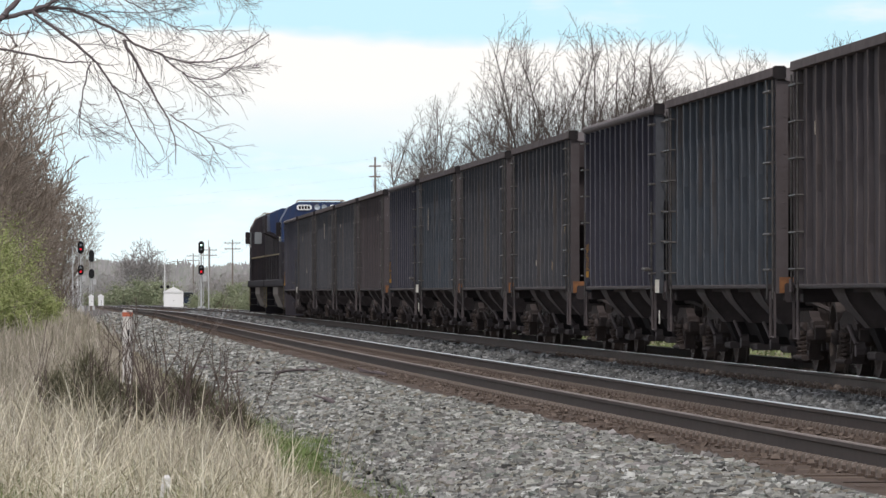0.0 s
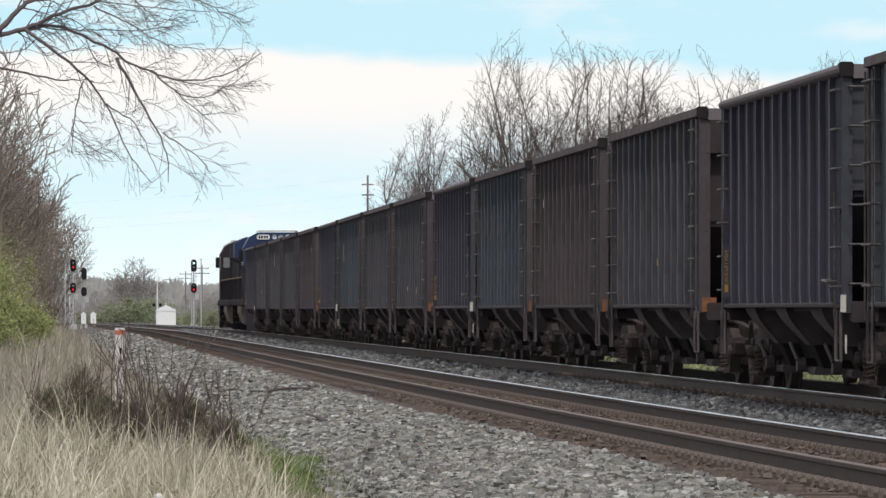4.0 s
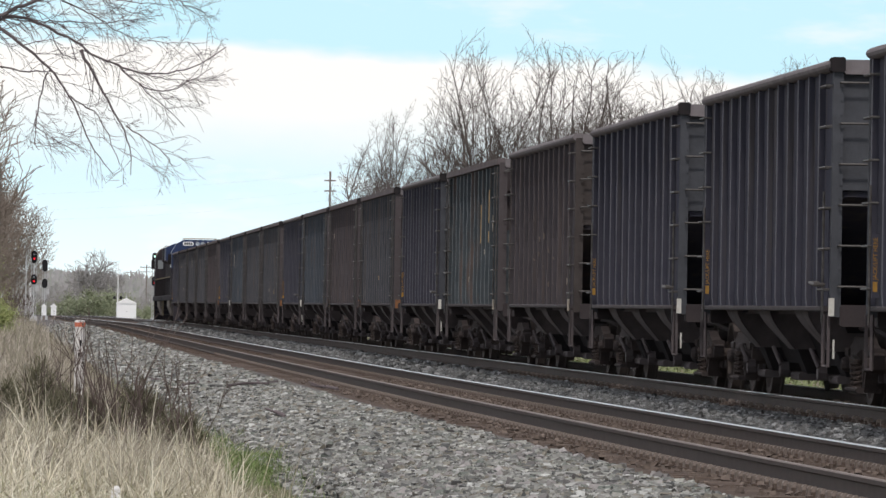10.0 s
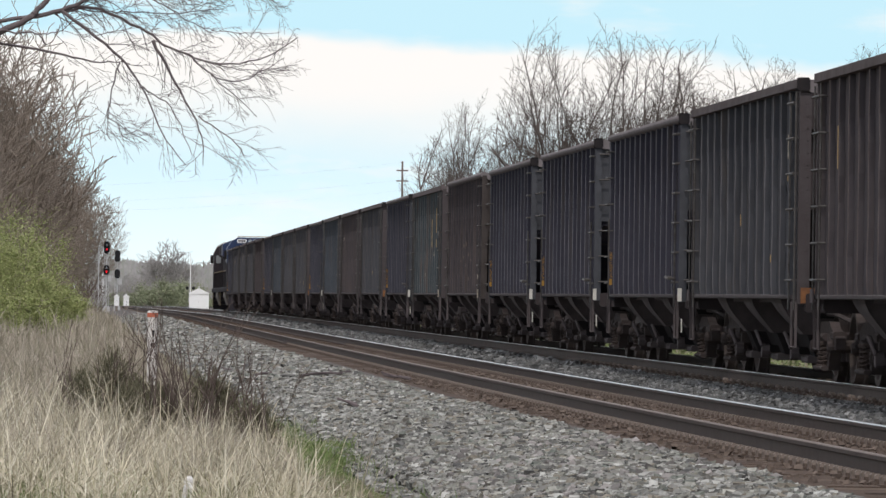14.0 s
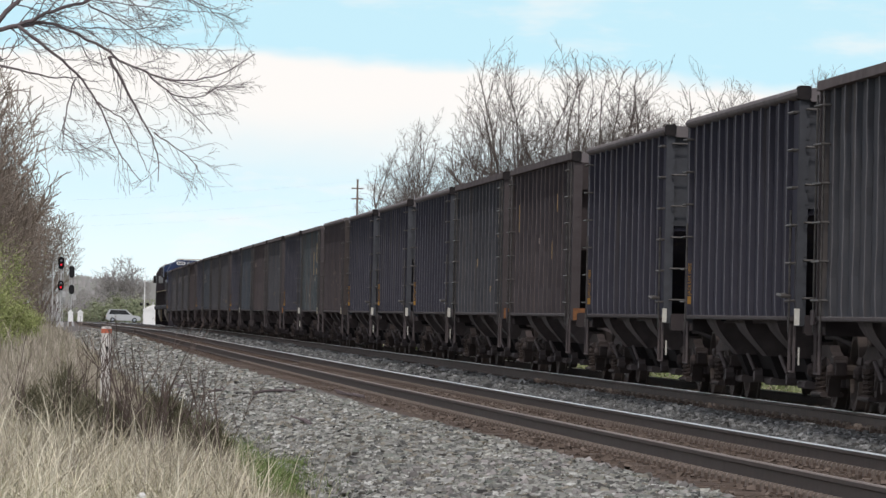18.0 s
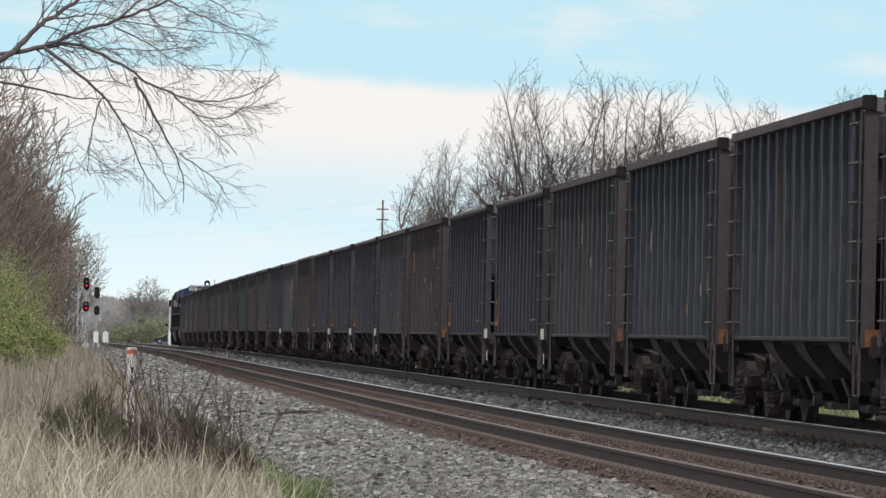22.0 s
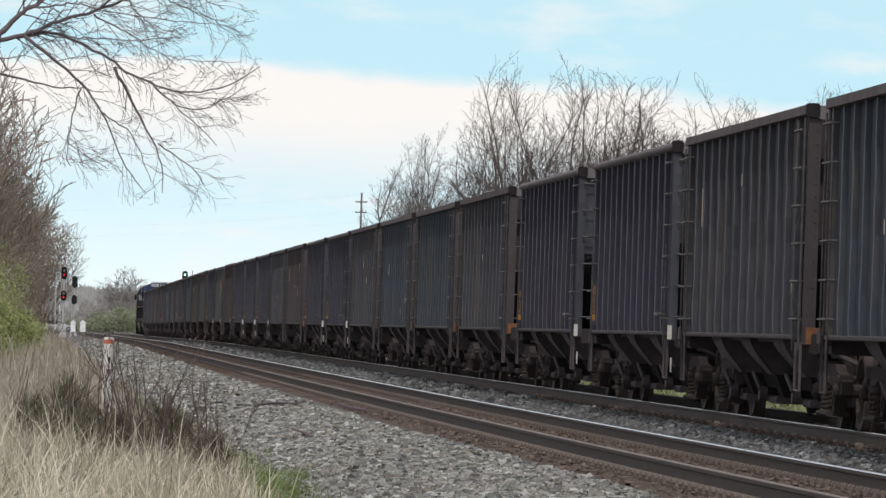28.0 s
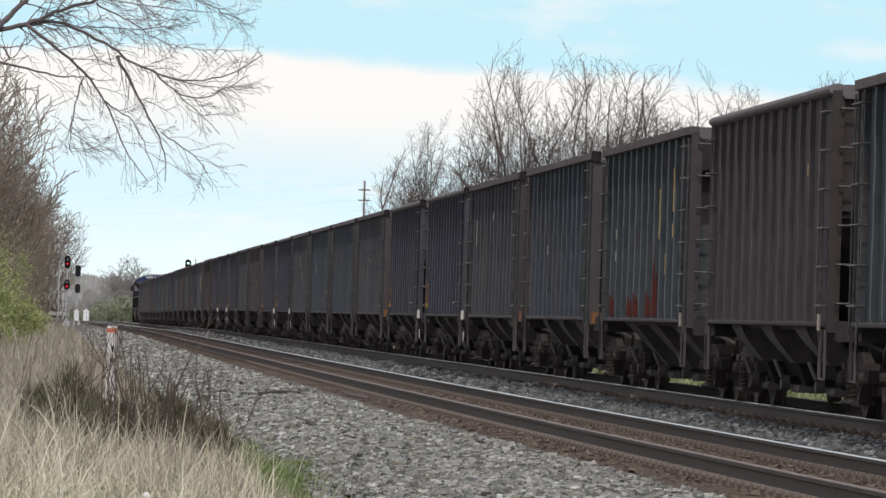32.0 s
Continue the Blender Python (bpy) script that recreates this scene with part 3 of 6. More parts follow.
def wheelset():
    s = Shape()
    s.rod((-1.0, 0, 0), (1.0, 0, 0), 0.08, 0.08, 10)
    for sx in (-1, 1):
        p = [(0.69, 0.09), (0.67, 0.40), (0.675, 0.485), (0.705, 0.487), (0.715, 0.457), (0.82, 0.452), (0.82, 0.38), (0.74, 0.34), (0.75, 0.15), (0.80, 0.12), (0.80, 0.09)]
        s.ring([(sx * o, r) for o, r in p], 20, "x")
    return s.mesh("wheelset", M_WHEEL)


def bogie(car, y):
    tr = part("truck", once("bolster", lambda: Shape().prism([(-0.86, 0.48), (-0.6, 0.40), (0.6, 0.40), (0.86, 0.48), (0.86, 0.60), (0.4, 0.72), (-0.4, 0.72), (-0.86, 0.60)], -0.15, 0.15).mesh("truck", M_UNDER)), None, car, "rusty two-axle freight truck", pose(0, y, RIDE))
    for sx in (-1, 1):
        part("side_frame", once("side_frame", side_frame), None, tr, at=pose(sx * 1.0, 0, 0))
        for dy in (-0.13, 0.13):
            part("spring", once("coil", coil), None, tr, "rusty coil spring", pose(sx * 1.0, dy, 0, 0, 0, 0 if sx < 0 else 180))
    for dy in (-0.89, 0.89):
        part("wheelset", once("wheelset", wheelset), None, tr, at=pose(0, dy, 0.457))
    for dy in (-0.32, 0.32):
        part("brake_beam", once("brake_beam", lambda: Shape().box(-0.8, 0.8, -0.05, 0.05, 0.30, 0.42).box(-0.82, -0.68, -0.14, 0.14, 0.26, 0.62, 0.02).box(0.68, 0.82, -0.14, 0.14, 0.26, 0.62, 0.02).mesh("brake_beam", M_UNDER)), None, tr, at=pose(0, dy, 0))
    return tr


def bay_shape():
    """One discharge bay of an old car: plain sheets that slope to the gate."""
    s = Shape()
    s.frustum((-0.84, 0.84, -0.36, 0.06), (-1.46, 1.46, -0.78, 0.62), 0.42, 1.10)
    return s.mesh("discharge_bay", M_CHUTE)


def nose_shape():
    """One discharge bay whose sides curve in towards the gate."""
    rows = [(1.10, 1.50, -0.66, 0.60), (1.03, 1.48, -0.64, 0.50), (0.95, 1.44, -0.61, 0.40), (0.87, 1.38, -0.58, 0.30), (0.79, 1.31, -0.55, 0.22), (0.71, 1.24, -0.52, 0.14), (0.64, 1.18, -0.50, 0.08)]
    v = [p for z, w, a, b in rows for p in ((-w, a, z), (w, a, z), (w, b, z), (-w, b, z))]
    f = [(j * 4 + i, j * 4 + (i + 1) % 4, j * 4 + 4 + (i + 1) % 4, j * 4 + 4 + i) for j in range(len(rows) - 1) for i in range(4)]
    s = Shape().add(v, f + [(3, 2, 1, 0), tuple(range(len(v) - 4, len(v)))])
    for sx in (-1, 1):                       # rolled edge along each side of the sloping sheet
        s.tube([(sx * (w + 0.005), a - 0.012, z) for z, w, a, b in rows], 0.009, 5)
    return s.mesh("discharge_bay", M_CHUTE)


def gate_shape():
    s = Shape().box(-1.12, 1.12, -0.36, 0.36, 0.28, 0.37, 0.02)
    for sx in (-1, 1):
        s.rod((sx * 1.16, 0.28, 0.36), (sx * 1.36, 0.10, 0.66), 0.03, 0.02)
        s.rod((sx * 1.36, 0.10, 0.66), (sx * 1.30, -0.10, 0.46), 0.025, 0.02)
        s.ring([(-0.05, 0.02), (-0.05, 0.09), (0.05, 0.09), (0.05, 0.02)], 8, "x", (sx * 1.22, 0.2, 0.40))
    return s.mesh("gate", M_UNDER)


STYLES = {  # ribs a side, rib width, rib depth, open length at the rear end, height, profile
    "flat": (13, 0.075, 0.068, 0.62, 3.74, "box"),
    "bent": (14, 0.085, 0.072, 0.85, 3.74, "hat"),
    "oxide": (13, 0.08, 0.062, 0.60, 3.76, "hat"),
    "round": (13, 0.085, 0.078, 0.85, 3.72, "hat"),
}
FRONT = {"flat": 5.2, "oxide": 5.5, "bent": 6.2, "round": 5.9}   # leading end of the body
CLOSED = ("flat", "oxide")
SLOT = 2.36          # height at which the open corner below the end panel begins


M_POSTSTEEL = material("brown_stained_post_steel", (0.082, 0.073, 0.075), 0.85, 0, (0.062, 0.052, 0.053), 4, 0.5, 0.15, 30, 0.15)


def rib_mesh(style, paint, top, seed=0):
    """One deep upright rib on the side sheet, its outer face coloured paler for wear and skylight, a little bent where
    the style is old.
    """
    n, w, d, _, _, kind = STYLES[style]
    rnd = random.Random(seed)
    h = top - 0.115
    flat = 0.48 if kind == "box" else 0.42
    prof = [(-w * 0.5, 0.0), (-w * flat, -d * 0.92), (-w * (flat - 0.06), -d), (w * (flat - 0.06), -d), (w * flat, -d * 0.92), (w * 0.5, 0.0)]
    k = len(prof)
    zs = [1.135, 1.25] + [1.25 + (h - 1.45) * i / 7 for i in range(1, 8)] + [h]
    wob = 0.008 if kind == "box" else 0.035
    v = []
    for j, z in enumerate(zs):
        sc = 0.85 if j == 0 else 1.0
        off = rnd.uniform(-wob, wob) if 1 < j < len(zs) - 2 else 0.0
        sink = rnd.uniform(0.86, 1.06) if kind != "box" and 1 < j < len(zs) - 1 else 1.0
        v += [(q * sc * sink, p + off, z) for p, q in prof]
    m = len(zs)
    f = [(j * k + i, j * k + i + 1, (j + 1) * k + i + 1, (j + 1) * k + i) for j in range(m - 1) for i in range(k - 1)]
    f += [(j * k, (j + 1) * k, (j + 1) * k + k - 1, j * k + k - 1) for j in range(m - 1)] + [tuple(range(k)), tuple(range(m * k - k, m * k))]
    me = Shape().add(v, f).mesh("rib", PAINT[paint])
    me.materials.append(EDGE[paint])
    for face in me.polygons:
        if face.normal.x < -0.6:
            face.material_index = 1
    return me


def rib_ys(style):
    """Where the ribs of a side stand along the car."""
    n, _, _, cut, _, _ = STYLES[style]
    e, g = END_Y - 0.06, FRONT[style] - 0.06
    y0, y1 = -e + (1.05 if style in CLOSED else cut + 0.10), g - (0.10 if style in CLOSED else 0.30 if style == "bent" else 0.50)
    return [y0 + (y1 - y0) * i / (n - 1) for i in range(n)]


def lettering(text, size, mat, name):
    """Words as a thin mesh in the built-in font, lying in the x-y plane."""
    cu = bpy.data.curves.new(name, "FONT")
    cu.body, cu.size, cu.extrude = text, size, 0.002
    cu.resolution_u = 2
    ob = bpy.data.objects.new(name, cu)
    me = bpy.data.meshes.new_from_object(ob)
    me.materials.clear()
    me.materials.append(mat)
    bpy.data.objects.remove(ob)
    return me


def hopper(style, paint, label):
    n, rw, rd, cut, top, kind = STYLES[style]
    p = PAINT[paint]
    car = thing("hopper_car", label, "hopper car", "hopper cars of the coal train")
    wall = 1.52
    # side sheets: the lower rear corner is open on the newer cars, the whole rear end on the old ones
    e, g = END_Y - 0.06, FRONT[style] - 0.06
    for sx in (-1, 1):
        if style in CLOSED:
            prof = [(-e + cut, 1.12), (g - 0.06, 1.12), (g, 2.3), (g, top - 0.1), (-e, top - 0.1), (-e, SLOT), (-e + cut, SLOT - 0.22)]
        elif style == "bent":
            prof = [(-e + cut, 1.12), (g - 0.2, 1.12), (g - 0.2, top - 0.1), (-e + cut, top - 0.1)]
        else:
            prof = [(-e + cut, 1.12), (g - 0.1, 1.12), (g - 0.35, 1.9), (g - 0.45, 2.6), (g - 0.3, 3.2), (g, top - 0.1), (-e + cut - 0.3, top - 0.1), (-e + cut - 0.2, top - 0.6), (-e + cut + 0.02, top - 1.1)]
        part("side_sheet", once((style, paint, "side", sx), lambda: Shape().prism(prof, sx * wall - 0.015, sx * wall + 0.015, "x").mesh("side_sheet", p)), None, car)
        part("side_sill", once((style, paint, "sill", sx), lambda: Shape().box(sx * 1.53 - 0.09, sx * 1.53 + 0.09, -e + cut * 0.9, g - 0.05, 1.08, 1.135, 0.012).mesh("side_sill", M_POSTSTEEL)), None, car)
        chord = [(sx * (1.545 + 0.10 * math.cos(w)), top - 0.055 + 0.065 * math.sin(w)) for w in [math.pi * q / 6 for q in range(12)]]
        if style not in CLOSED:      # an angle iron with a hanging lip
            chord = [(sx * a, top + b) for a, b in ((1.48, 0.0), (1.60, 0.012), (1.635, 0.0), (1.64, -0.105), (1.56, -0.115), (1.48, -0.06))]
        part("top_chord", once((style, "chord", sx), lambda: Shape().prism(chord, -END_Y, g + 0.1).mesh("top_chord", M_DUST if style in CLOSED else M_OLDCHORD)), None, car, "dust-covered top rail")
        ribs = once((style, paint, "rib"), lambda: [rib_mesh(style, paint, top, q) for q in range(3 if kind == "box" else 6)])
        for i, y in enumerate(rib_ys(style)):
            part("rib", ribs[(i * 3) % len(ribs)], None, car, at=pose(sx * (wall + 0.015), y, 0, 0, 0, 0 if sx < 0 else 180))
    for sy in (-1, 1):
        y, out = (-END_Y, -END_Y) if sy < 0 else (FRONT[style], END_Y)
        back = 0.04 if style in CLOSED else cut + 0.4
        foot = SLOT if style in CLOSED else 2.25
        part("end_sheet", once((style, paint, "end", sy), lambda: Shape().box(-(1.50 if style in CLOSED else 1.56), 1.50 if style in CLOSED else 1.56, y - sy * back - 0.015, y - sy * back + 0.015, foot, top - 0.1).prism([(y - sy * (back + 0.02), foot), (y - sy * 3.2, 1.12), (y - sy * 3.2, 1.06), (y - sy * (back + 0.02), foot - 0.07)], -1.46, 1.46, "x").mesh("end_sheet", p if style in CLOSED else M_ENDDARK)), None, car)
        if style in CLOSED:
            part("end_panel", once((style, paint, "high_end", sy), lambda: Shape().box(-1.49, 1.49, y - sy * 0.02 - 0.006, y - sy * 0.02 + 0.006, SLOT, top - 0.12).mesh("end_panel", ENDS[paint])), None, car, "pale grey end panel")
        if style == "round":
            part("end_panel", once((style, paint, "low_end", sy), lambda: Shape().box(-1.50, 1.50, y - sy * 0.05 - 0.015, y - sy * 0.05 + 0.015, 1.15, 2.45).mesh("end_panel", p)), None, car)
        part("end_chord", once((style, "end_chord", sy), lambda: Shape().box(-1.5, 1.5, y - 0.09, y + 0.09, top - 0.16, top - 0.005, 0.03).mesh("end_chord", M_DUST)), None, car)
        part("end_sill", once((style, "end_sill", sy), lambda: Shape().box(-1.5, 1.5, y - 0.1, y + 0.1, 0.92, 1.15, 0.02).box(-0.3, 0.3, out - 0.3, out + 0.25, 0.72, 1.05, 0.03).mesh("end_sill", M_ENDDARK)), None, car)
        part("coupler", once(("coupler", sy), lambda: Shape().box(-0.09, 0.09, out, out + sy * 0.5, 0.80, 0.93, 0.02).box(-0.16, 0.14, out + sy * 0.36, out + sy * 0.52, 0.72, 1.0, 0.03).mesh("coupler", M_TRUCK)), None, car)
        for sx in (-1, 1):
            x = sx * {"flat": 1.545, "oxide": 1.535, "bent": 1.525, "round": 1.525}[style]
            half = {"flat": 0.055, "oxide": 0.065, "bent": 0.072, "round": 0.072}[style]
            def post(sx=sx, sy=sy):
                s = Shape().box(x - half, x + half, y - 0.055, y + 0.055, 1.02, top - 0.07, 0.01)
                for i in range(16):
                    for dx in ((half - 0.02) * -sx,) if style in CLOSED else (half * 0.4 * -sx,):
                        s.box(x + dx - 0.010, x + dx + 0.010, y - 0.066, y + 0.066, 1.22 + i * 0.148, 1.24 + i * 0.148)
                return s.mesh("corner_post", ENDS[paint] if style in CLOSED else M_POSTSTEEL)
            part("corner_post", once((style, paint, "post", sx, sy), post), None, car)
            a, b = y - sy * 0.03, y - sy * (0.50 if style in CLOSED else cut - 0.1)
            rung = once((style, "rung", sx, sy), lambda: Shape().path([(x + sx * 0.04, a, 0), (sx * 1.66, a, 0), (sx * 1.66, b, 0), (sx * 1.565, b, 0)], 0.015, 5).mesh("rung", M_RUNG))
            end_rung = once((style, "end_rung", sx, sy), lambda: Shape().path([(x - sx * 0.02, y + sy * 0.03, 0), (x - sx * 0.02, y + sy * 0.11, 0), (x - sx * 0.45, y + sy * 0.11, 0), (x - sx * 0.45, y - sy * 0.03, 0)], 0.014, 5).mesh("end_rung", M_RUNG))
            for i in range(6):
                part("rung", rung, None, car, at=pose(0, 0, 1.31 + i * 0.43))
                if sx < 0 and style != "bent":
                    part("end_rung", end_rung, None, car, at=pose(0, 0, 1.34 + i * 0.43))
            tall = 2.35 if style in CLOSED else top - 0.15
            for q, dy in enumerate((0.12, 0.0)):
                yr = b + sy * dy if q == 0 else a
                if q and style in CLOSED:
                    continue
                part("ladder_rail", once((style, "ladder_rail", sx, sy, q), lambda: Shape().rod((sx * 1.63, yr, 0.95), (sx * 1.63, yr, tall), 0.013).mesh("ladder_rail", M_RUNG)), None, car)
            part("stirrup", once((style, "stirrup", sx, sy), lambda: Shape().path([(sx * 1.605, a, 1.05), (sx * 1.605, a, 0.5), (sx * 1.605, a - sy * 0.42, 0.5), (sx * 1.605, a - sy * 0.42, 1.05)], 0.022, 4).mesh("stirrup", M_UNDER)), None, car, "bent foot step")
            if sy < 0 and style not in ("oxide", "round"):
                part("corner_cap", once(("cap", style, sx), lambda: Shape().box(sx * 1.555 - 0.075, sx * 1.555 + 0.075, y - 0.10, y + 0.11, top - 0.14, top + 0.02, 0.02).mesh("corner_cap", M_BLACK)), None, car, "black corner cap")
    part("centre_sill", once("centre_sill", lambda: Shape().box(-0.2, 0.2, -END_Y, END_Y, 0.74, 1.02, 0.02).mesh("centre_sill", M_UNDER)), None, car)
    part("coal_load", once("coal", coal_mesh), None, car, "coal heaped a little below the rim")
    for yc in (2.9, -0.35, -3.75):
        part("discharge_bay", once("bay", bay_shape) if style == "round" else once("nose", nose_shape), None, car, "dusty sloping discharge chute", pose(0, yc, 0))
        if style != "round":
            # Lower end of the chute, coloured plain black.
            part("throat", once("throat", lambda: Shape().frustum((-1.02, 1.02, -0.38, 0.04), (-1.15, 1.15, -0.49, 0.07), 0.36, 0.645).mesh("throat", M_BLACK)), None, car, "black throat of the chute", pose(0, yc, 0))
        part("gate", once("gate", gate_shape), None, car, at=pose(0, yc, 0))
    # Black stands in for the shade between the chutes.
    part("inner_slope", once("inner_slope", lambda: Shape().frustum((-0.85, 0.85, -4.0, 2.9), (-1.15, 1.15, -4.5, 3.6), 0.46, 1.06).mesh("inner_slope", M_BLACK)), None, car, "inner slope sheet coloured black for the underbody shade")
    part("cross_ridge", once("ridge", lambda: Shape().prism([(-3.9, 1.04), (-3.9, 1.2), (3.9, 1.2), (3.9, 1.04)], -1.4, 1.4, "x").mesh("cross_ridge", M_UNDER)), None, car)
    part("train_pipe", once("pipe", lambda: Shape().path([(-0.5, -END_Y, 0.7), (-0.55, -5.8, 0.72), (-0.9, -5.2, 0.9), (-0.9, 5.2, 0.9), (-0.55, 5.8, 0.72), (-0.5, END_Y, 0.7)], 0.03).rod((-0.45, -END_Y - 0.1, 0.75), (-0.2, -END_Y - 0.35, 0.45), 0.03).mesh("train_pipe", M_UNDER)), None, car)
    for sy in (-1, 1):
        bogie(car, sy * 5.45)
    x = -1.64
    if style == "flat":
        part("reflector", once("refl", lambda: Shape().box(x + 0.02, x + 0.08, -END_Y - 0.075, -END_Y - 0.057, 1.03, 1.22).mesh("reflector", M_WHITE)), None, car, "white reflective plate on the rear corner")
        part("reflector", once("refl2", lambda: Shape().box(x + 0.083, x + 0.102, -END_Y + 0.03, -END_Y + 0.05, 0.58, 0.78).mesh("reflector", M_WHITE)), None, car)
        part("release_handle", once("handle", lambda: Shape().path([(x, -6.9, 1.36), (x - 0.10, -6.9, 1.36), (x - 0.10, -6.45, 1.38), (x, -6.45, 1.38)], 0.022).mesh("release_handle", M_RUNG)), None, car)
        plate = part("jacking_plate", once("jackplate", lambda: Shape().box(-1.655, -1.58, FRONT[style] - 0.74, FRONT[style] - 0.70, 1.22, 1.86).mesh("jacking_plate", p)), None, car)
        part("yellow_mark", once("jackmark", lambda: Shape().box(-1.645, -1.600, FRONT[style] - 0.745, FRONT[style] - 0.738, 1.28, 1.38).mesh("yellow_mark", M_STENCIL)), None, plate)
        part("lettering", once("jackword", lambda: lettering("JACK/LIFT HERE", 0.060, M_STENCIL, "lettering")), None, plate, "yellow words JACK/LIFT HERE running upwards", pose(-1.603, FRONT[style] - 0.743, 1.40, 90, -90, 0))
    elif style == "bent":
        part("placard", once("plac", lambda: Shape().box(-1.56, -1.37, -END_Y - 0.075, -END_Y - 0.058, 1.03, 1.22).mesh("placard", M_ORANGE)), None, car, "rusty orange placard plate")
        part("placard", once("plac2", lambda: Shape().box(x - 0.02, x, FRONT[style] - 0.26, FRONT[style], 1.04, 1.20, 0).mesh("placard", M_CHUTE)), None, car)
    else:
        part("placard", once("plac3", lambda: Shape().box(x - 0.02, x, -END_Y + 0.2, -END_Y + 0.36, 1.04, 1.22).mesh("placard", M_SCUFF)), None, car)
        if paint == "green":
            for i, z, tall in ((3, 2.25, 0.7), (1, 2.25, 0.2), (1, 2.6, 0.6)):
                part("scrape", once(("long_scrape", tall), lambda: Shape().box(-0.006, 0.004, -0.03, 0.026, 0, tall).mesh("scrape", M_SCRAPE)), None, car, "yellowed scrape down a rib", pose(-1.541 - rd, rib_ys(style)[i], z))
    return car


def coal_mesh():
    rnd = random.Random(3)
    nx, ny = 8, 40
    v = []
    for j in range(ny):
        for i in range(nx):
            x, y = -1.46 + 2.92 * i / (nx - 1), -6.0 + 11.0 * j / (ny - 1)
            edge = min(1, 2.5 * min(i, nx - 1 - i) / nx, 4 * min(j, ny - 1 - j) / ny)
            v.append((x, y, 3.18 + 0.30 * edge + rnd.uniform(-.05, .05)))
    f = [(j * nx + i, j * nx + i + 1, (j + 1) * nx + i + 1, (j + 1) * nx + i) for j in range(ny - 1) for i in range(nx - 1)]
    return soup("coal_load", v, f, M_BLACK)


LABEL = {
    ("flat", "blue_black"): "blue-black hopper car with close flat ribs and a white rear reflector",
    ("bent", "slate"): "slate-blue weathered hopper car with bent side ribs and orange placard",
    ("bent", "grey"): "dull grey weathered hopper car with bent side ribs and orange placard",
    ("bent", "brown"): "faded brown hopper car with bent side ribs and orange placard",
    ("round", "green"): "grey-green hopper car with wide ribs and yellowed scrapes",
    ("oxide", "brown"): "rusty brown hopper car with riveted posts and rounded top rail",
}
ORDER = {  # car number behind the engines: style and paint
    0: "fb", 1: "bg", 2: "bg", 3: "bg", 4: "bw", 5: "fb", 6: "bs", 7: "bg", 8: "bg", 9: "fb", 10: "bs", 11: "bw", 12: "bg", 13: "fb", 14: "rg", 15: "rw", 16: "fb", 17: "fb",
    18: "fb", 19: "bg", 20: "bw", 21: "fb", 22: "fb", 23: "bg", 24: "bs", 25: "bs", 26: "bg", 27: "fb", 28: "fb", 29: "bg", 30: "bs", 31: "rg", 32: "rw", 33: "rg", 34: "bg"}
CODE = {"fb": ("flat", "blue_black"), "bg": ("bent", "grey"), "bs": ("bent", "slate"), "bw": ("bent", "brown"), "rg": ("round", "green"), "rw": ("oxide", "brown")}
CARS = []


def train():
    first = {}
    for k in range(35):
        style, paint = CODE[ORDER[k]]
        if (style, paint) not in first:
            first[style, paint] = car = hopper(style, paint, LABEL[style, paint])
        else:
            car = copy_thing(first[style, paint], Matrix())
        CARS.append((car, REAR_0 - PITCH * k + END_Y))
    marks = random.Random(41)
    for k, (car, _) in enumerate(CARS):
        style, paint = CODE[ORDER[k]]
        if style == "flat":
            continue
        rd = STYLES[style][2]
        for _ in range(marks.choice((0, 1, 1, 2, 3, 4))):
            y, z, tall = marks.choice(rib_ys(style)), marks.uniform(1.3, 3.0), marks.choice((0.10, 0.16, 0.16, 0.3, 0.5))
            q = marks.choice((0, 0, 1))
            stripe = once(("stripe", tall, q), lambda: Shape().prism([(-0.022, 0), (0.018, 0.01), (0.024, tall * 0.5), (0.012, tall), (-0.016, tall * 0.97), (-0.02, tall * 0.4)], -0.003, 0.003, "x").mesh("scrape", M_SCRAPE if q else M_SCUFF))
            part("scrape", stripe, None, car, "bare scrape along a rib", pose(-1.541 - rd, y, z))
    car = CARS[31][0]
    tagged(car, "grey-green hopper car with red rust stains low on its side", "hopper car", "hopper cars of the coal train")
    deep, ys = STYLES["round"][2], rib_ys("round")
    for i, z in ((11, 0.42), (8, 0.34), (7, 0.5), (5, 0.55), (4, 0.95)):
        y = ys[i] - STYLES["round"][1] * 0.5 - 0.004
        part("rust_stain", Shape().prism([(-1.538, 1.16), (-1.538 - deep, 1.16), (-1.538 - deep, 1.16 + z * 0.6), (-1.55 - deep * 0.6, 1.16 + z), (-1.55 - deep * 0.3, 1.16 + z * 0.55), (-1.538, 1.16 + z * 0.7)], y - 0.004, y), M_REDRUST, car, "bright red rust stain")
    car = CARS[15][0]
    tagged(car, "rusty brown hopper car with pale scuffs low on its side", "hopper car", "hopper cars of the coal train")
    rnd = random.Random(15)
    deep, ys = STYLES["oxide"][2], rib_ys("oxide")
    for _ in range(14):
        y, z = ys[rnd.randint(3, 7)] - STYLES["oxide"][1] * 0.5 - 0.004, rnd.uniform(1.4, 2.3)
        x = -1.538 - deep * rnd.uniform(0.2, 0.6)
        part("scuff", Shape().prism([(x, z), (x - deep * 0.3, z + 0.02), (x - deep * 0.35, z + rnd.uniform(0.05, 0.14)), (x + 0.005, z + rnd.uniform(0.03, 0.10))], y - 0.004, y), M_PALESCUFF, car, "pale scuff mark")



train()


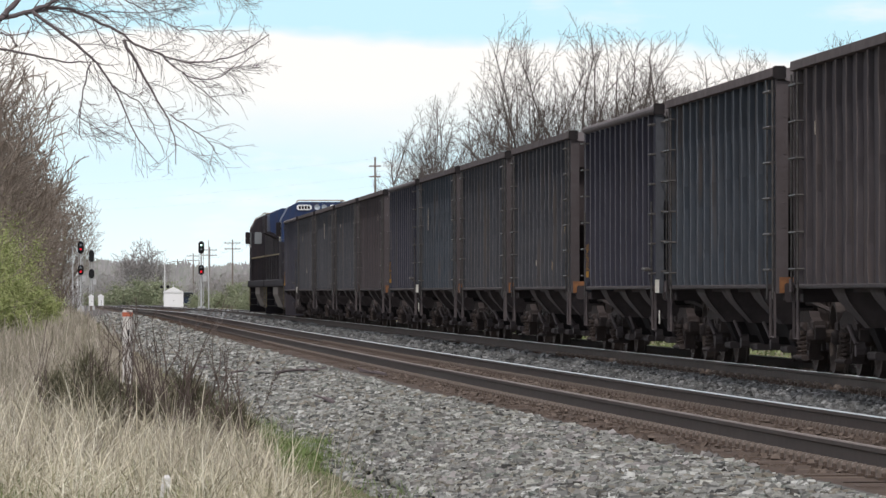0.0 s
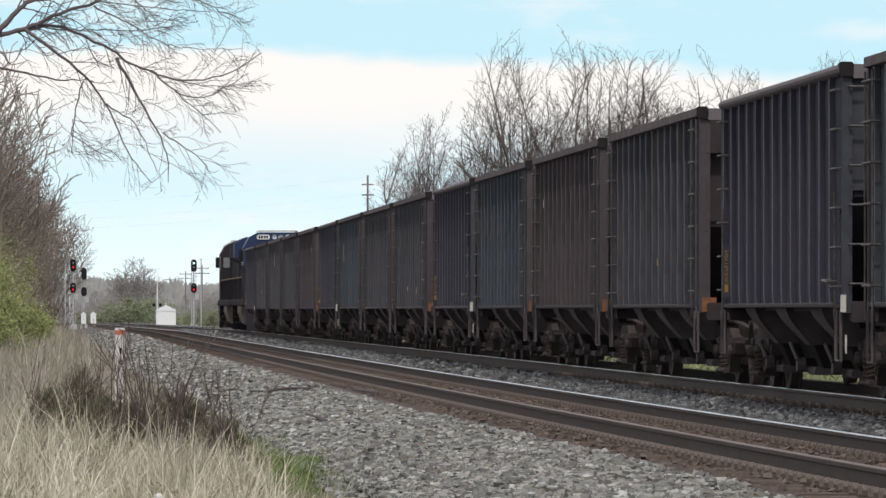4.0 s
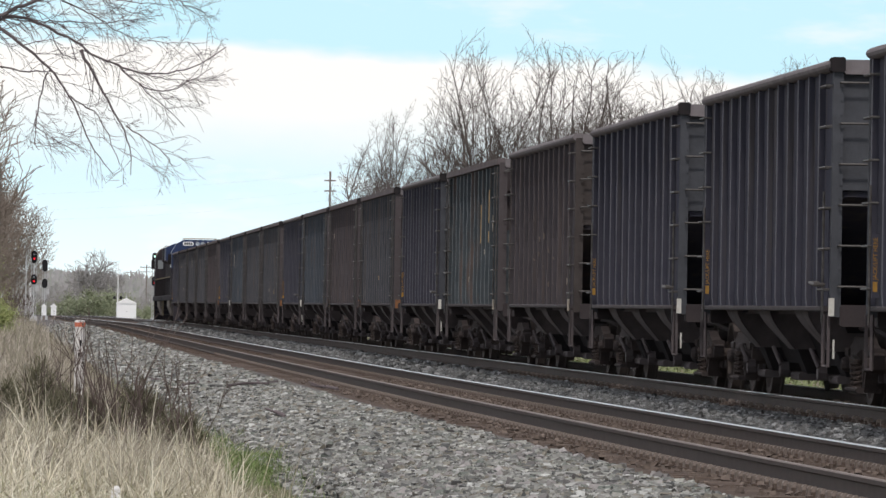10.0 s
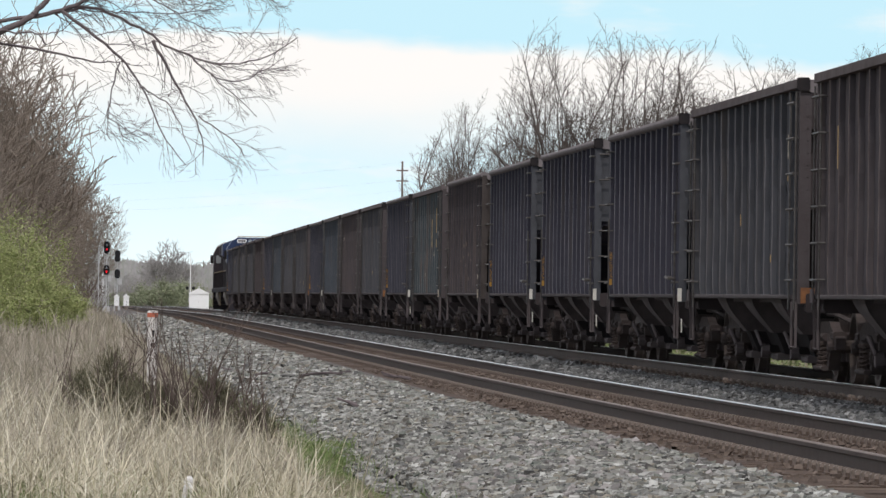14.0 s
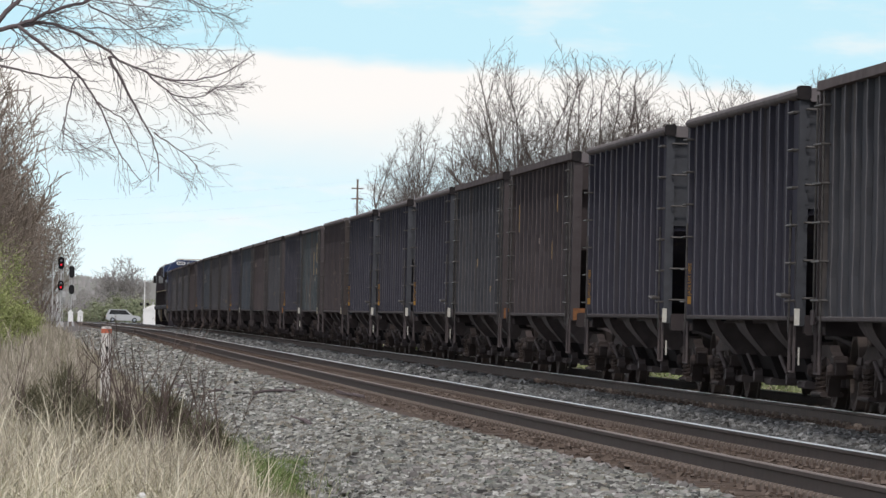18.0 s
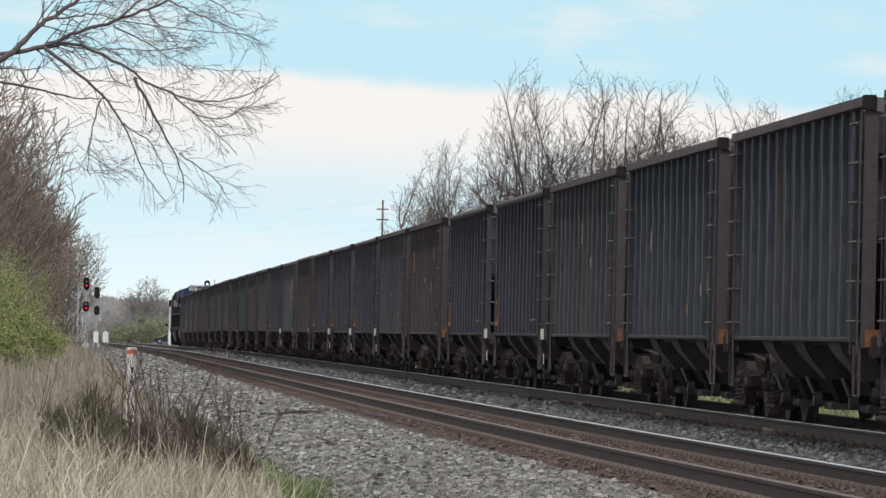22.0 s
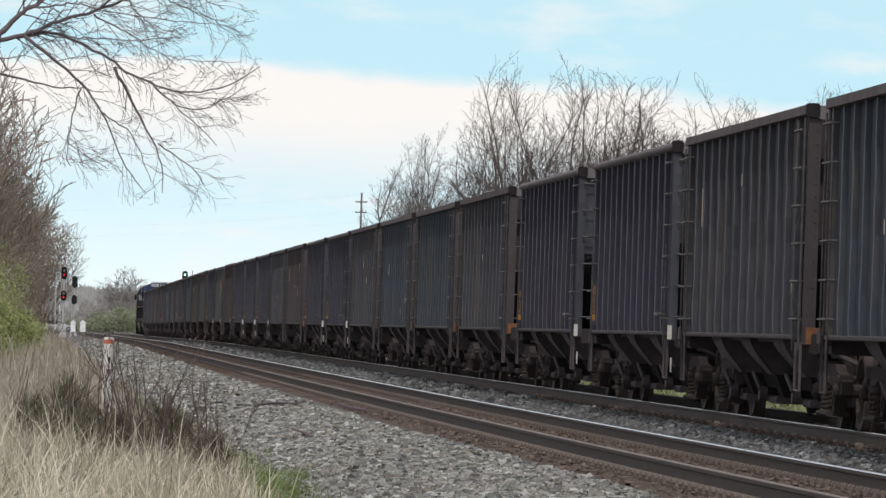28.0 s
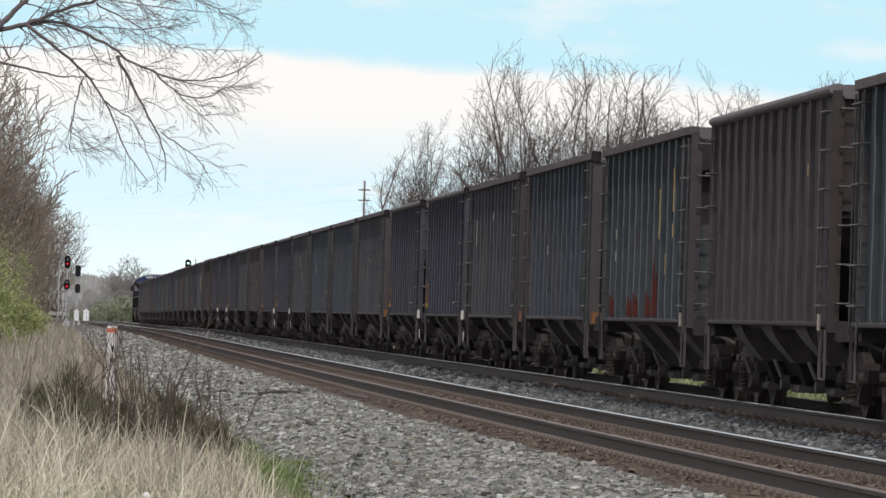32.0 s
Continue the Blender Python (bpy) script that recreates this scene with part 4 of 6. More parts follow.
def wheel_rows(run, radius, at, way=1):
    """A wheel's turning in its truck: rows close enough that it goes less than a quarter turn between them."""
    far = run[-1][1]
    n = int(abs(far) / (radius * 1.35)) + 1
    ts, ds = [k[0] for k in run], [k[1] for k in run]
    return [(float(np.interp(far * i / n, ds, ts)), at @ pose(0, 0, 0, -way * math.degrees(far * i / n / radius))) for i in range(n + 1)]


def motions():
    for car, y in CARS:
        walk(car, [(t, pose(TRAIN_X, y + d, grade(y + d) - RIDE, math.degrees(math.atan(grade(y + d + 5) - grade(y + d - 5)) / 10))) for t, d in RUN])
        for truck in car.children:
            for wheel in truck.children:
                if wheel.name.startswith("wheelset"):
                    walk(wheel, wheel_rows(RUN_KEYS, 0.457, wheel.matrix_basis.copy(), -1 if truck.matrix_basis.to_euler().z else 1))
    for car, lane, x_at, t_at, speed in VEHICLES:
        walk(car, [(t, pose(x_at + speed * (t - t_at), lane, ROAD_Z, 0, 0, 90 if speed > 0 else -90)) for t in (0, 8, 16, 24, 32)])
        for wheel in car.children:
            if wheel.name.startswith("wheel"):
                walk(wheel, wheel_rows([(0, 0.0), (32, abs(speed) * 32)], 0.33, wheel.matrix_basis.copy()))


def loco_truck(car, y):
    tr = part("truck", once("loco_bolster", lambda: Shape().box(-0.95, 0.95, -2.3, 2.3, 0.55, 0.85, 0.04).mesh("truck", M_UNDER)), None, car, "black three-axle locomotive truck", pose(0, y, RIDE))
    for sx in (-1, 1):
        part("side_frame", once("loco_frame", lambda: Shape().prism([(-2.35, 0.55), (-2.2, 0.85), (2.2, 0.85), (2.35, 0.55), (2.1, 0.38), (1.3, 0.38), (1.1, 0.58), (0.4, 0.58), (0.2, 0.38), (-0.2, 0.38), (-0.4, 0.58), (-1.1, 0.58), (-1.3, 0.38), (-2.1, 0.38)], -0.1, 0.1, "x").mesh("side_frame", M_LOCODARK)), None, tr, at=pose(sx * 1.08, 0, 0))
    for dy in (-1.75, 0, 1.75):
        part("wheelset", once("wheelset", wheelset), None, tr, at=pose(0, dy, 0.46))


def loco(paint, label, pane):
    """A six-axle diesel engine, cab at its +y end."""
    e = thing("locomotive", label, "locomotive", "engines of the coal train")
    part("deck", Shape().box(-1.55, 1.55, -10.9, 10.9, 1.25, 1.55, 0.04), M_LOCODARK, e)
    part("fuel_tank", Shape().prism([(-1.45, 0.95), (-1.25, 0.45), (-0.9, 0.28), (0.9, 0.28), (1.25, 0.45), (1.45, 0.95), (1.45, 1.25), (-1.45, 1.25)], -2.9, 2.9), M_LOCOGREY, e, "grey steel fuel tank")
    part("long_hood", Shape().prism([(-0.92, 1.55), (-0.92, 4.05), (-0.72, 4.35), (0.72, 4.35), (0.92, 4.05), (0.92, 1.55)], -10.3, 6.2), paint, e)
    part("radiator_housing", Shape().prism([(-1.45, 3.55), (-1.45, 4.25), (-0.95, 4.5), (0.95, 4.5), (1.45, 4.25), (1.45, 3.55), (0.92, 3.3), (-0.92, 3.3)], -10.2, -6.6), paint, e)
    for y in (-9.4, -8.0, -5.2):
        part("roof_fan", Shape().ring([(4.34, 0.1), (4.34, 0.62), (4.56, 0.62), (4.58, 0.5), (4.58, 0.1)], 18, "z", (0, y, 0)), M_BLACK, e)
    part("exhaust_stack", Shape().box(-0.3, 0.3, 0.2, 1.2, 4.34, 4.6, 0.04), M_BLACK, e)
    for sx in (-1, 1):
        for i in range(7):
            y = -6.0 + i * 1.55
            part("hood_door", Shape().box(sx * 0.93 - 0.02, sx * 0.93 + 0.02, y, y + 1.35, 1.85, 3.75), paint, e)
        part("walkway_rail", Shape().path([(sx * 1.5, -10.6, 2.55), (sx * 1.5, 6.3, 2.55)], 0.025).path([(sx * 1.5, -10.6, 2.52), (sx * 1.5, 6.3, 2.52)], 0.012), M_YELLOW, e, "pale yellow handrail")
        for i in range(9):
            y = -10.6 + i * 2.1
            part("stanchion", Shape().rod((sx * 1.5, y, 1.5), (sx * 1.5, y, 2.53), 0.018), M_BLACK, e)
    part("cab", Shape().prism([(-1.52, 3.0), (-1.52, 3.85), (-1.25, 4.33), (-0.85, 4.54), (0.85, 4.54), (1.25, 4.33), (1.52, 3.85), (1.52, 3.0)], 6.2, 8.9), paint, e)
    # Cab wall below the windows takes the darker paint.
    part("cab_base", Shape().prism([(-1.52, 1.55), (-1.52, 2.998), (1.52, 2.998), (1.52, 1.55)], 6.2, 8.9), M_LOCODARK, e, "dark lower cab wall")
    for sx in (-1, 1):
        part("cab_window", Shape().box(sx * 1.53 - 0.015, sx * 1.53 + 0.015, 6.6, 7.4, 3.05, 3.75), M_GLASSLIT, e, "sky-bright cab side window")
        part("cab_window", Shape().box(sx * 1.53 - 0.015, sx * 1.53 + 0.015, 7.6, 8.4, 3.05, 3.75), M_GLASSLIT, e)
        part("mirror", Shape().box(sx * 1.63 - 0.09, sx * 1.63 + 0.09, 8.5, 8.56, 3.2, 3.75, 0.03).rod((sx * 1.5, 8.5, 3.5), (sx * 1.63, 8.53, 3.5), 0.02), M_BLACK, e)
        part("windshield", Shape().box(sx * 0.72 - 0.48, sx * 0.72 + 0.48, 8.89, 8.93, 3.2, 3.85, 0.05), pane, e, "windscreen pane")
        part("number_board", Shape().box(sx * 0.64 - 0.29, sx * 0.64 + 0.29, 8.89, 8.95, 4.22, 4.43, 0.06), M_WHITEWALL, e, "white number board with dark bars")
        for i in range(4):
            part("number_bar", Shape().box(sx * 0.64 - 0.215 + i * 0.115, sx * 0.64 - 0.13 + i * 0.115, 8.95, 8.958, 4.26, 4.39), M_BLACK, e)
    for dx in (-0.14, 0.14):
        part("headlight", Shape().ring([(8.88, 0.02), (8.88, 0.11), (8.97, 0.11), (8.96, 0.02)], 14, "y", (dx, 0, 4.33)), M_UNLIT, e)
    for sx in (-1, 1):
        part("cab_window", Shape().box(sx * 1.22 - 0.16, sx * 1.22 + 0.16, 6.17, 6.21, 3.2, 3.72, 0.03), M_GLASSLIT, e, "bright rear cab window")
    part("nose", Shape().prism([(8.9, 1.55), (8.9, 3.1), (9.9, 2.95), (10.35, 2.6), (10.4, 1.55)], -0.9, 0.9, "x"), paint, e)
    part("nose_door", Shape().box(-0.34, 0.34, 10.36, 10.42, 1.6, 2.5), paint, e)
    part("roof_rail", Shape().path([(-0.95, 8.8, 4.52), (-0.88, 8.8, 4.60), (0.88, 8.8, 4.60), (0.95, 8.8, 4.52)], 0.028).path([(-0.9, 6.3, 4.59), (-0.9, 8.8, 4.59)], 0.028).path([(-1.5, 8.85, 3.88), (-1.26, 8.85, 4.35), (-0.9, 8.85, 4.56)], 0.022), M_SCUFF, e, "pale roof edge rail")
    part("horn", Shape().rod((0, 3.0, 4.34), (0, 3.0, 4.46), 0.04).rod((-0.12, 3.0, 4.45), (-0.12, 3.5, 4.45), 0.03, 0.07).rod((0.12, 3.0, 4.45), (0.12, 3.5, 4.45), 0.03, 0.07), M_BLACK, e)
    for sy in (-1, 1):
        part("pilot", Shape().prism([(sy * 10.9, 1.3), (sy * 11.05, 0.9), (sy * 11.2, 0.14), (sy * 11.1, 0.14), (sy * 10.8, 0.9)], -1.45, 1.45, "x"), M_LOCODARK, e)
        part("coupler", Shape().box(-0.1, 0.1, sy * 10.9, sy * 11.3, 0.78, 0.94, 0.02), M_TRUCK, e)
        for sx in (-1, 1):
            for z in (0.45, 0.72, 0.99):
                part("step", Shape().box(sx * 1.3 - 0.22, sx * 1.3 + 0.22, sy * 10.35 - 0.3, sy * 10.35 + 0.3, z, z + 0.03), M_RUNG, e)
            part("step_guard", Shape().box(sx * 1.48 - 0.02, sx * 1.48 + 0.02, sy * 10.0 - 0.04, sy * 10.0 + 0.04, 0.4, 1.3), M_YELLOW, e)
        loco_truck(e, sy * 6.6)
    return e


def engines():
    rear = loco(M_LOCOBLUE, "blue diesel locomotive with white number boards, cab facing the cars", M_GLASS)
    lead = loco(M_LOCODARK, "sooty dark blue diesel locomotive leading the train", M_GLASSLIT)
    y = REAR_0 + PITCH + 0.1
    for ob, off in ((rear, 11.3), (lead, 34.0)):
        CARS.append((ob, y + off))
    for ch in rear.children:
        ch.matrix_basis = pose(0, 0, 0, 0, 0, 180) @ ch.matrix_basis


engines()

# ---- trees and plants ----


def branching(seed, height, trunk_r, width, stems, levels=5, fork=0.2, tilt=0.42, curl=0.05, finest=0.007, mid=0.56, bushy=0.9, split=0):
    """A bare crown inside a rounded envelope: ascending stems that fork again and again. Gives stout and fine rods."""
    rnd = random.Random(seed)
    stout, fine = [], []
    seg = (0.9, 0.75, 0.5, 0.34, 0.24, 0.18)
    rise = (0.0, 0.03, 0.06, 0.06, 0.05, 0.0)

    def inside(q, level):
        r2 = (q.x * q.x + q.y * q.y) / (width * width)
        h = q.z / height - mid
        lim = (rnd.uniform(0.84, 1.06) if split else rnd.uniform(0.80, 1.15)) + 0.03 * max(0, level - 2)
        return r2 + (h / (1.0 - mid)) ** 2 < lim if h > 0 else r2 < lim * (0.45 + 0.55 * q.z / (mid * height))

    def limb(p, d, length, r, level):
        n = max(2, int(length / seg[level] + 0.5))
        bend = Vector((rnd.gauss(0, curl), rnd.gauss(0, curl), rnd.gauss(0, curl * 0.5)))
        turn = rnd.uniform(0, 6.3)
        line = [(p, d)]
        for i in range(n):
            j = 0.03 + 0.014 * level
            d = (d + bend * 0.5 + Vector((rnd.gauss(0, j), rnd.gauss(0, j), rnd.gauss(0, j) + rise[level]))).normalized()
            p = p + d * (length / n)
            if level and len(line) > (1 if split else 2) and not inside(p, level):
                break
            line.append((p, d))
        m = len(line) - 1
        for i in range(m):
            taper = 0.6 if split and level < 4 else 0.9
            ra, rb = max(finest, r * (1 - taper * i / m)), max(finest, r * (1 - taper * (i + 1) / m))
            q, d = line[i + 1]
            (stout if level < 2 else fine).append((line[i][0], q, ra, rb))
            if level + 1 < levels and (i > 0 or level > 1):
                for _ in range(int((1.4 if level < 2 else bushy) + rnd.random())):
                    turn += 2.4 + rnd.uniform(-0.5, 0.5)
                    u = d.orthogonal().normalized()
                    side = u * math.cos(turn) + d.cross(u) * math.sin(turn)
                    a = rnd.uniform(0.48, 0.95) if level < 3 else rnd.uniform(0.35, 0.8)
                    limb(q, (d * math.cos(a) + side * math.sin(a)).normalized(), length * rnd.uniform(0.36, 0.58) * (1.05 - 0.45 * i / n) * (1.0 if level < 2 else 0.85), rb * rnd.uniform(0.45, 0.65), level + 1)
        if split and level < 4 and m == n:
            q, d = line[-1]
            u = d.orthogonal().normalized()
            for k in range(split):
                g = turn + 6.283 * k / split + rnd.uniform(-0.5, 0.5)
                a = rnd.uniform(0.22, 0.5)
                limb(q, (d * math.cos(a) + (u * math.cos(g) + d.cross(u) * math.sin(g)) * math.sin(a)).normalized(), length * rnd.uniform(0.55, 0.78), r * 0.42, level + 1)

    base = Vector((0, 0, height * fork))
    stout.append((Vector((0, 0, -0.3)), base, trunk_r, trunk_r * 0.85))
    for k in range(stems):
        a = 2 * math.pi * (k + rnd.uniform(-0.3, 0.3)) / stems
        t = tilt * rnd.uniform(0.25, 1.0)
        limb(base - Vector((0, 0, height * fork * rnd.uniform(0, 0.5))), Vector((math.cos(a) * t, math.sin(a) * t, 1)).normalized(), height * (1 - fork) * rnd.uniform(0.85, 1.05) * (0.55 if split else 1), trunk_r * rnd.uniform(0.42, 0.62), 1)
    return stout, fine


def rods_mesh(name, rods, mat, k):
    """Rods as one mesh, from arrays."""
    a = np.array([r[0] for r in rods]); b = np.array([r[1] for r in rods])
    ra = np.array([r[2] for r in rods]); rb = np.array([r[3] for r in rods])
    d = b - a
    d /= np.linalg.norm(d, axis=1)[:, None] + 1e-9
    u = np.cross(d, np.where(np.abs(d[:, 2:3]) > 0.9, [[1.0, 0, 0]], [[0, 0, 1.0]]))
    u /= np.linalg.norm(u, axis=1)[:, None] + 1e-9
    w = np.cross(d, u)
    ang = 2 * np.pi * np.arange(k) / k
    off = np.cos(ang)[None, :, None] * u[:, None] + np.sin(ang)[None, :, None] * w[:, None]
    v = np.concatenate([a[:, None] + off * ra[:, None, None], b[:, None] + off * rb[:, None, None]], 1).reshape(-1, 3)
    i = np.arange(k)
    f1 = np.stack([i, (i + 1) % k, k + (i + 1) % k, k + i], 1)
    f = (np.arange(len(a))[:, None, None] * 2 * k + f1[None]).reshape(-1, 4)
    return soup(name, v, f, mat, True)


def bare_tree(name, label, rods, mats=None, group=""):
    tr, tw = rods
    t = thing(name, label, "tree", group)
    mats = mats or (M_BARK, M_TWIG)
    part("trunk", rods_mesh("trunk", tr, mats[0], 6), None, t)
    part("crown", rods_mesh("crown", tw, mats[1], 3), None, t, "fine bare twigs")
    return t


def place(ob, x, y, z, turn=0.0, scale=1.0):
    ob.matrix_basis = pose(x, y, z, 0, 0, turn) @ Matrix.Scale(scale, 4)
    return ob


def right_trees():
    lab = "tall bare deciduous tree with fine twigs beyond the train"
    grp = "bare trees beyond the tracks"
    a = bare_tree("bare_tree", lab, branching(11, 12.7, 0.21, 2.9, 8, tilt=0.62, finest=0.0060, bushy=0.98, levels=6, split=2), group=grp)
    b = bare_tree("bare_tree", lab, branching(24, 13.0, 0.22, 2.4, 9, tilt=0.60, finest=0.0060, bushy=1.0, levels=6, split=2), group=grp)
    c = bare_tree("bare_tree", lab, branching(39, 12.6, 0.20, 2.4, 9, tilt=0.60, finest=0.0060, bushy=1.0, levels=6, split=2), group=grp)
    for ob, x, turn in ((a, 19.6, 0), (b, 22.4, 40), (c, 25.4, 0)):
        place(ob, x, 252, -0.7, turn)
        ob.scale = (1.15, 1.15, 1.07) if ob is a else (1.3, 1.3, 0.95 if ob is b else 1.0)
    rows = [(c, 24.3, 259, 130, 0.92), (b, 28.2, 257, 80, 0.90), (b, 17.6, 300, 120, 0.85), (c, 17.3, 262, 200, 0.84), (a, 21.5, 268, 10, 0.86), (b, 25.4, 268, 200, 0.86), (c, 29.6, 262, 220, 0.88), (b, 30.7, 250, 100, 0.92), (a, 32.9, 246, 60, 0.98),
            (a, 19.6, 330, 300, 0.70), (b, 23.6, 340, 250, 0.80), (c, 27.5, 330, 330, 0.84)]
    for ob, x, y, turn, sc in rows:
        t = copy_thing(ob, pose(x, y, -0.7, 0, 0, turn))
        t.scale = (sc * 1.2, sc * 1.2, sc)


right_trees()


def clump_leaves(seed, n, rx, ry, rz, size, mat, name="crown", lumps=14):
    """A ragged cloud of small leaf cards in lumps."""
    rng = np.random.default_rng(seed)
    cen = rng.normal(0, 0.45, (lumps, 3)) * [rx, ry, rz * 0.8]
    rad = rng.uniform(0.22, 0.5, lumps)
    which = rng.integers(0, lumps, n)
    d = rng.normal(0, 1, (n, 3))
    d /= np.linalg.norm(d, axis=1)[:, None]
    p = cen[which] + d * (rad[which] * np.abs(rng.normal(0, 0.75, n)))[:, None] * [rx, ry, rz]
    p[:, 2] = np.maximum(p[:, 2], -rz)
    a = rng.normal(0, 1, (n, 3)); a /= np.linalg.norm(a, axis=1)[:, None]
    b = np.cross(a, rng.normal(0, 1, (n, 3))); b /= np.linalg.norm(b, axis=1)[:, None]
    s = rng.uniform(0.5, 1.3, n)[:, None] * size
    v = np.stack([p - a * s, p + b * s * 0.55, p + a * s, p - b * s * 0.55], 1).reshape(-1, 3)
    f = np.arange(4 * n).reshape(-1, 4)
    return soup(name, v, f, mat)


def left_side():
    lab = "dense bare brown tree on the bank beside the tracks"
    grp = "bare trees on the near bank"
    warm = (M_BARK_WARM, M_BARK_WARM)
    a = bare_tree("bare_tree", lab, branching(5, 12.6, 0.19, 3.1, 7, fork=0.1, tilt=0.6, curl=0.10, finest=0.015, mid=0.5, bushy=0.95), warm, grp)
    b = bare_tree("bare_tree", lab, branching(8, 10.8, 0.17, 2.8, 7, fork=0.1, tilt=0.65, curl=0.11, finest=0.015, mid=0.5, bushy=0.95), warm, grp)
    place(a, -3.5, 300, -0.6)
    place(b, -3.6, 345, -0.7)
    a.scale = b.scale = (1.3, 1.3, 1.14)
    for ob, x, y, turn, sc in [(b, -4.9, 290, 90, 1.25), (a, -4.2, 380, 60, 0.92), (b, -3.6, 410, 140, 0.95), (a, -3.4, 440, 200, 0.85), (a, -7.0, 320, 250, 1.05), (b, -2.4, 480, 300, 0.82), (b, -4.7, 270, 300, 0.75), (b, -2.1, 520, 10, 0.70),
                               (a, -6.2, 345, 110, 1.0), (b, -4.9, 360, 210, 1.05), (b, -4.9, 315, 160, 0.85), (b, -5.2, 240, 200, 0.62), (b, -3.7, 250, 120, 0.45),
                               (a, 0.4, 650, 40, 1.0), (b, -1.0, 690, 120, 1.25), (a, -2.8, 640, 220, 1.1)]:
        t = copy_thing(ob, pose(x, y, -0.6 + grade(y), 0, 0, turn))
        t.scale = (sc * 1.3, sc * 1.3, sc * 1.14)
    stems = branching(71, 3.2, 0.03, 1.3, 8, 4, fork=0.02, tilt=0.8, mid=0.5)
    for i, (x, y, w, h) in enumerate([(-1.9, 205, 1.3, 2.9), (-1.4, 215, 1.1, 2.1), (-2.7, 200, 1.4, 3.6), (-0.95, 235, 0.9, 1.6), (-2.2, 230, 1.4, 3.9), (-0.6, 260, 0.8, 1.2), (-3.3, 215, 1.4, 4.2), (-1.6, 190, 1.0, 1.2), (-2.6, 250, 1.3, 3.6)]):
        t = thing("bush", "bright green leafing bush on the bank", "bush", "green bushes on the bank")
        part("branchwork", rods_mesh("branchwork", [(p * (h / 3.2), q * (h / 3.2), ra, rb) for p, q, ra, rb in stems[0] + stems[1]], M_BARK_WARM, 3), None, t)
        part("leaves", clump_leaves(40 + i, 13000, w * 1.15, w, h * 0.6, 0.036, M_LEAF, "leaves", 26), None, t, "young yellow-green leaves", pose(0, 0, h * 0.55))
        place(t, x, y, -0.4)


left_side()


def blades(seed, count, area, tall, width, mat, name, bend=0.35, dens=None, flock=0.6):
    """Loose grass: each blade a narrow strip in three pieces that arches over, neighbours mostly the same way."""
    rng = np.random.default_rng(seed)
    x = rng.uniform(area[0], area[1], count)
    y = area[2] * (area[3] / area[2]) ** rng.uniform(0, 1, count)      # nearer ground gets more blades
    if dens:
        keep = np.array([dens(a, b) for a, b in zip(x, y)]) > rng.uniform(0, 1, count)
        x, y = x[keep], y[keep]
    n = len(x)
    z = np.array([ground_z(a, b) for a, b in zip(x, y)])
    h = tall * rng.uniform(0.45, 1.15, n) * (0.75 + 0.5 * rng.random(n))
    h = h * np.array([0.55 + 0.85 * abs(noise.noise((a * 1.7, b * 0.55, 4.2))) + 0.45 * abs(noise.noise((a * 6.0, b * 2.0, 1.2))) for a, b in zip(x, y)])
    w = width * rng.uniform(0.5, 1.4, n) * np.sqrt(y / area[2])
    way = np.array([6.3 * noise.noise((a * 1.1, b * 0.45, 7.7)) for a, b in zip(x, y)])
    lean = (rng.normal(0, bend, (n, 2)) + flock * bend * np.stack([np.cos(way), np.sin(way)], 1)) * h[:, None]
    fall = np.maximum(0.45, 1 - 0.35 * (lean[:, 0] ** 2 + lean[:, 1] ** 2) / (h * h))
    ang = rng.uniform(0, 2 * np.pi, n)
    hw = (w / 2)[:, None] * np.stack([np.cos(ang), np.sin(ang) * 0.4, np.zeros(n)], 1)
    p0 = np.stack([x, y, z - 0.02], 1)
    at = lambda u, k: p0 + np.stack([lean[:, 0] * u * u, lean[:, 1] * u * u, h * (u * (1 - k) + k * fall * u)], 1)
    p1, p2, p3 = at(0.4, 0.2), at(0.75, 0.7), at(1.05, 1.0)
    v = np.stack([p0 - hw, p0 + hw, p1 - hw * 0.9, p1 + hw * 0.9, p2 - hw * 0.7, p2 + hw * 0.7, p3], 1).reshape(-1, 3)
    o = (np.arange(n) * 7)[:, None]
    f = [q for k in ((0, 1, 3, 2), (2, 3, 5, 4), (4, 5, 6)) for q in map(tuple, (o + np.array(k)).tolist())]
    return soup(name, v, f, mat)


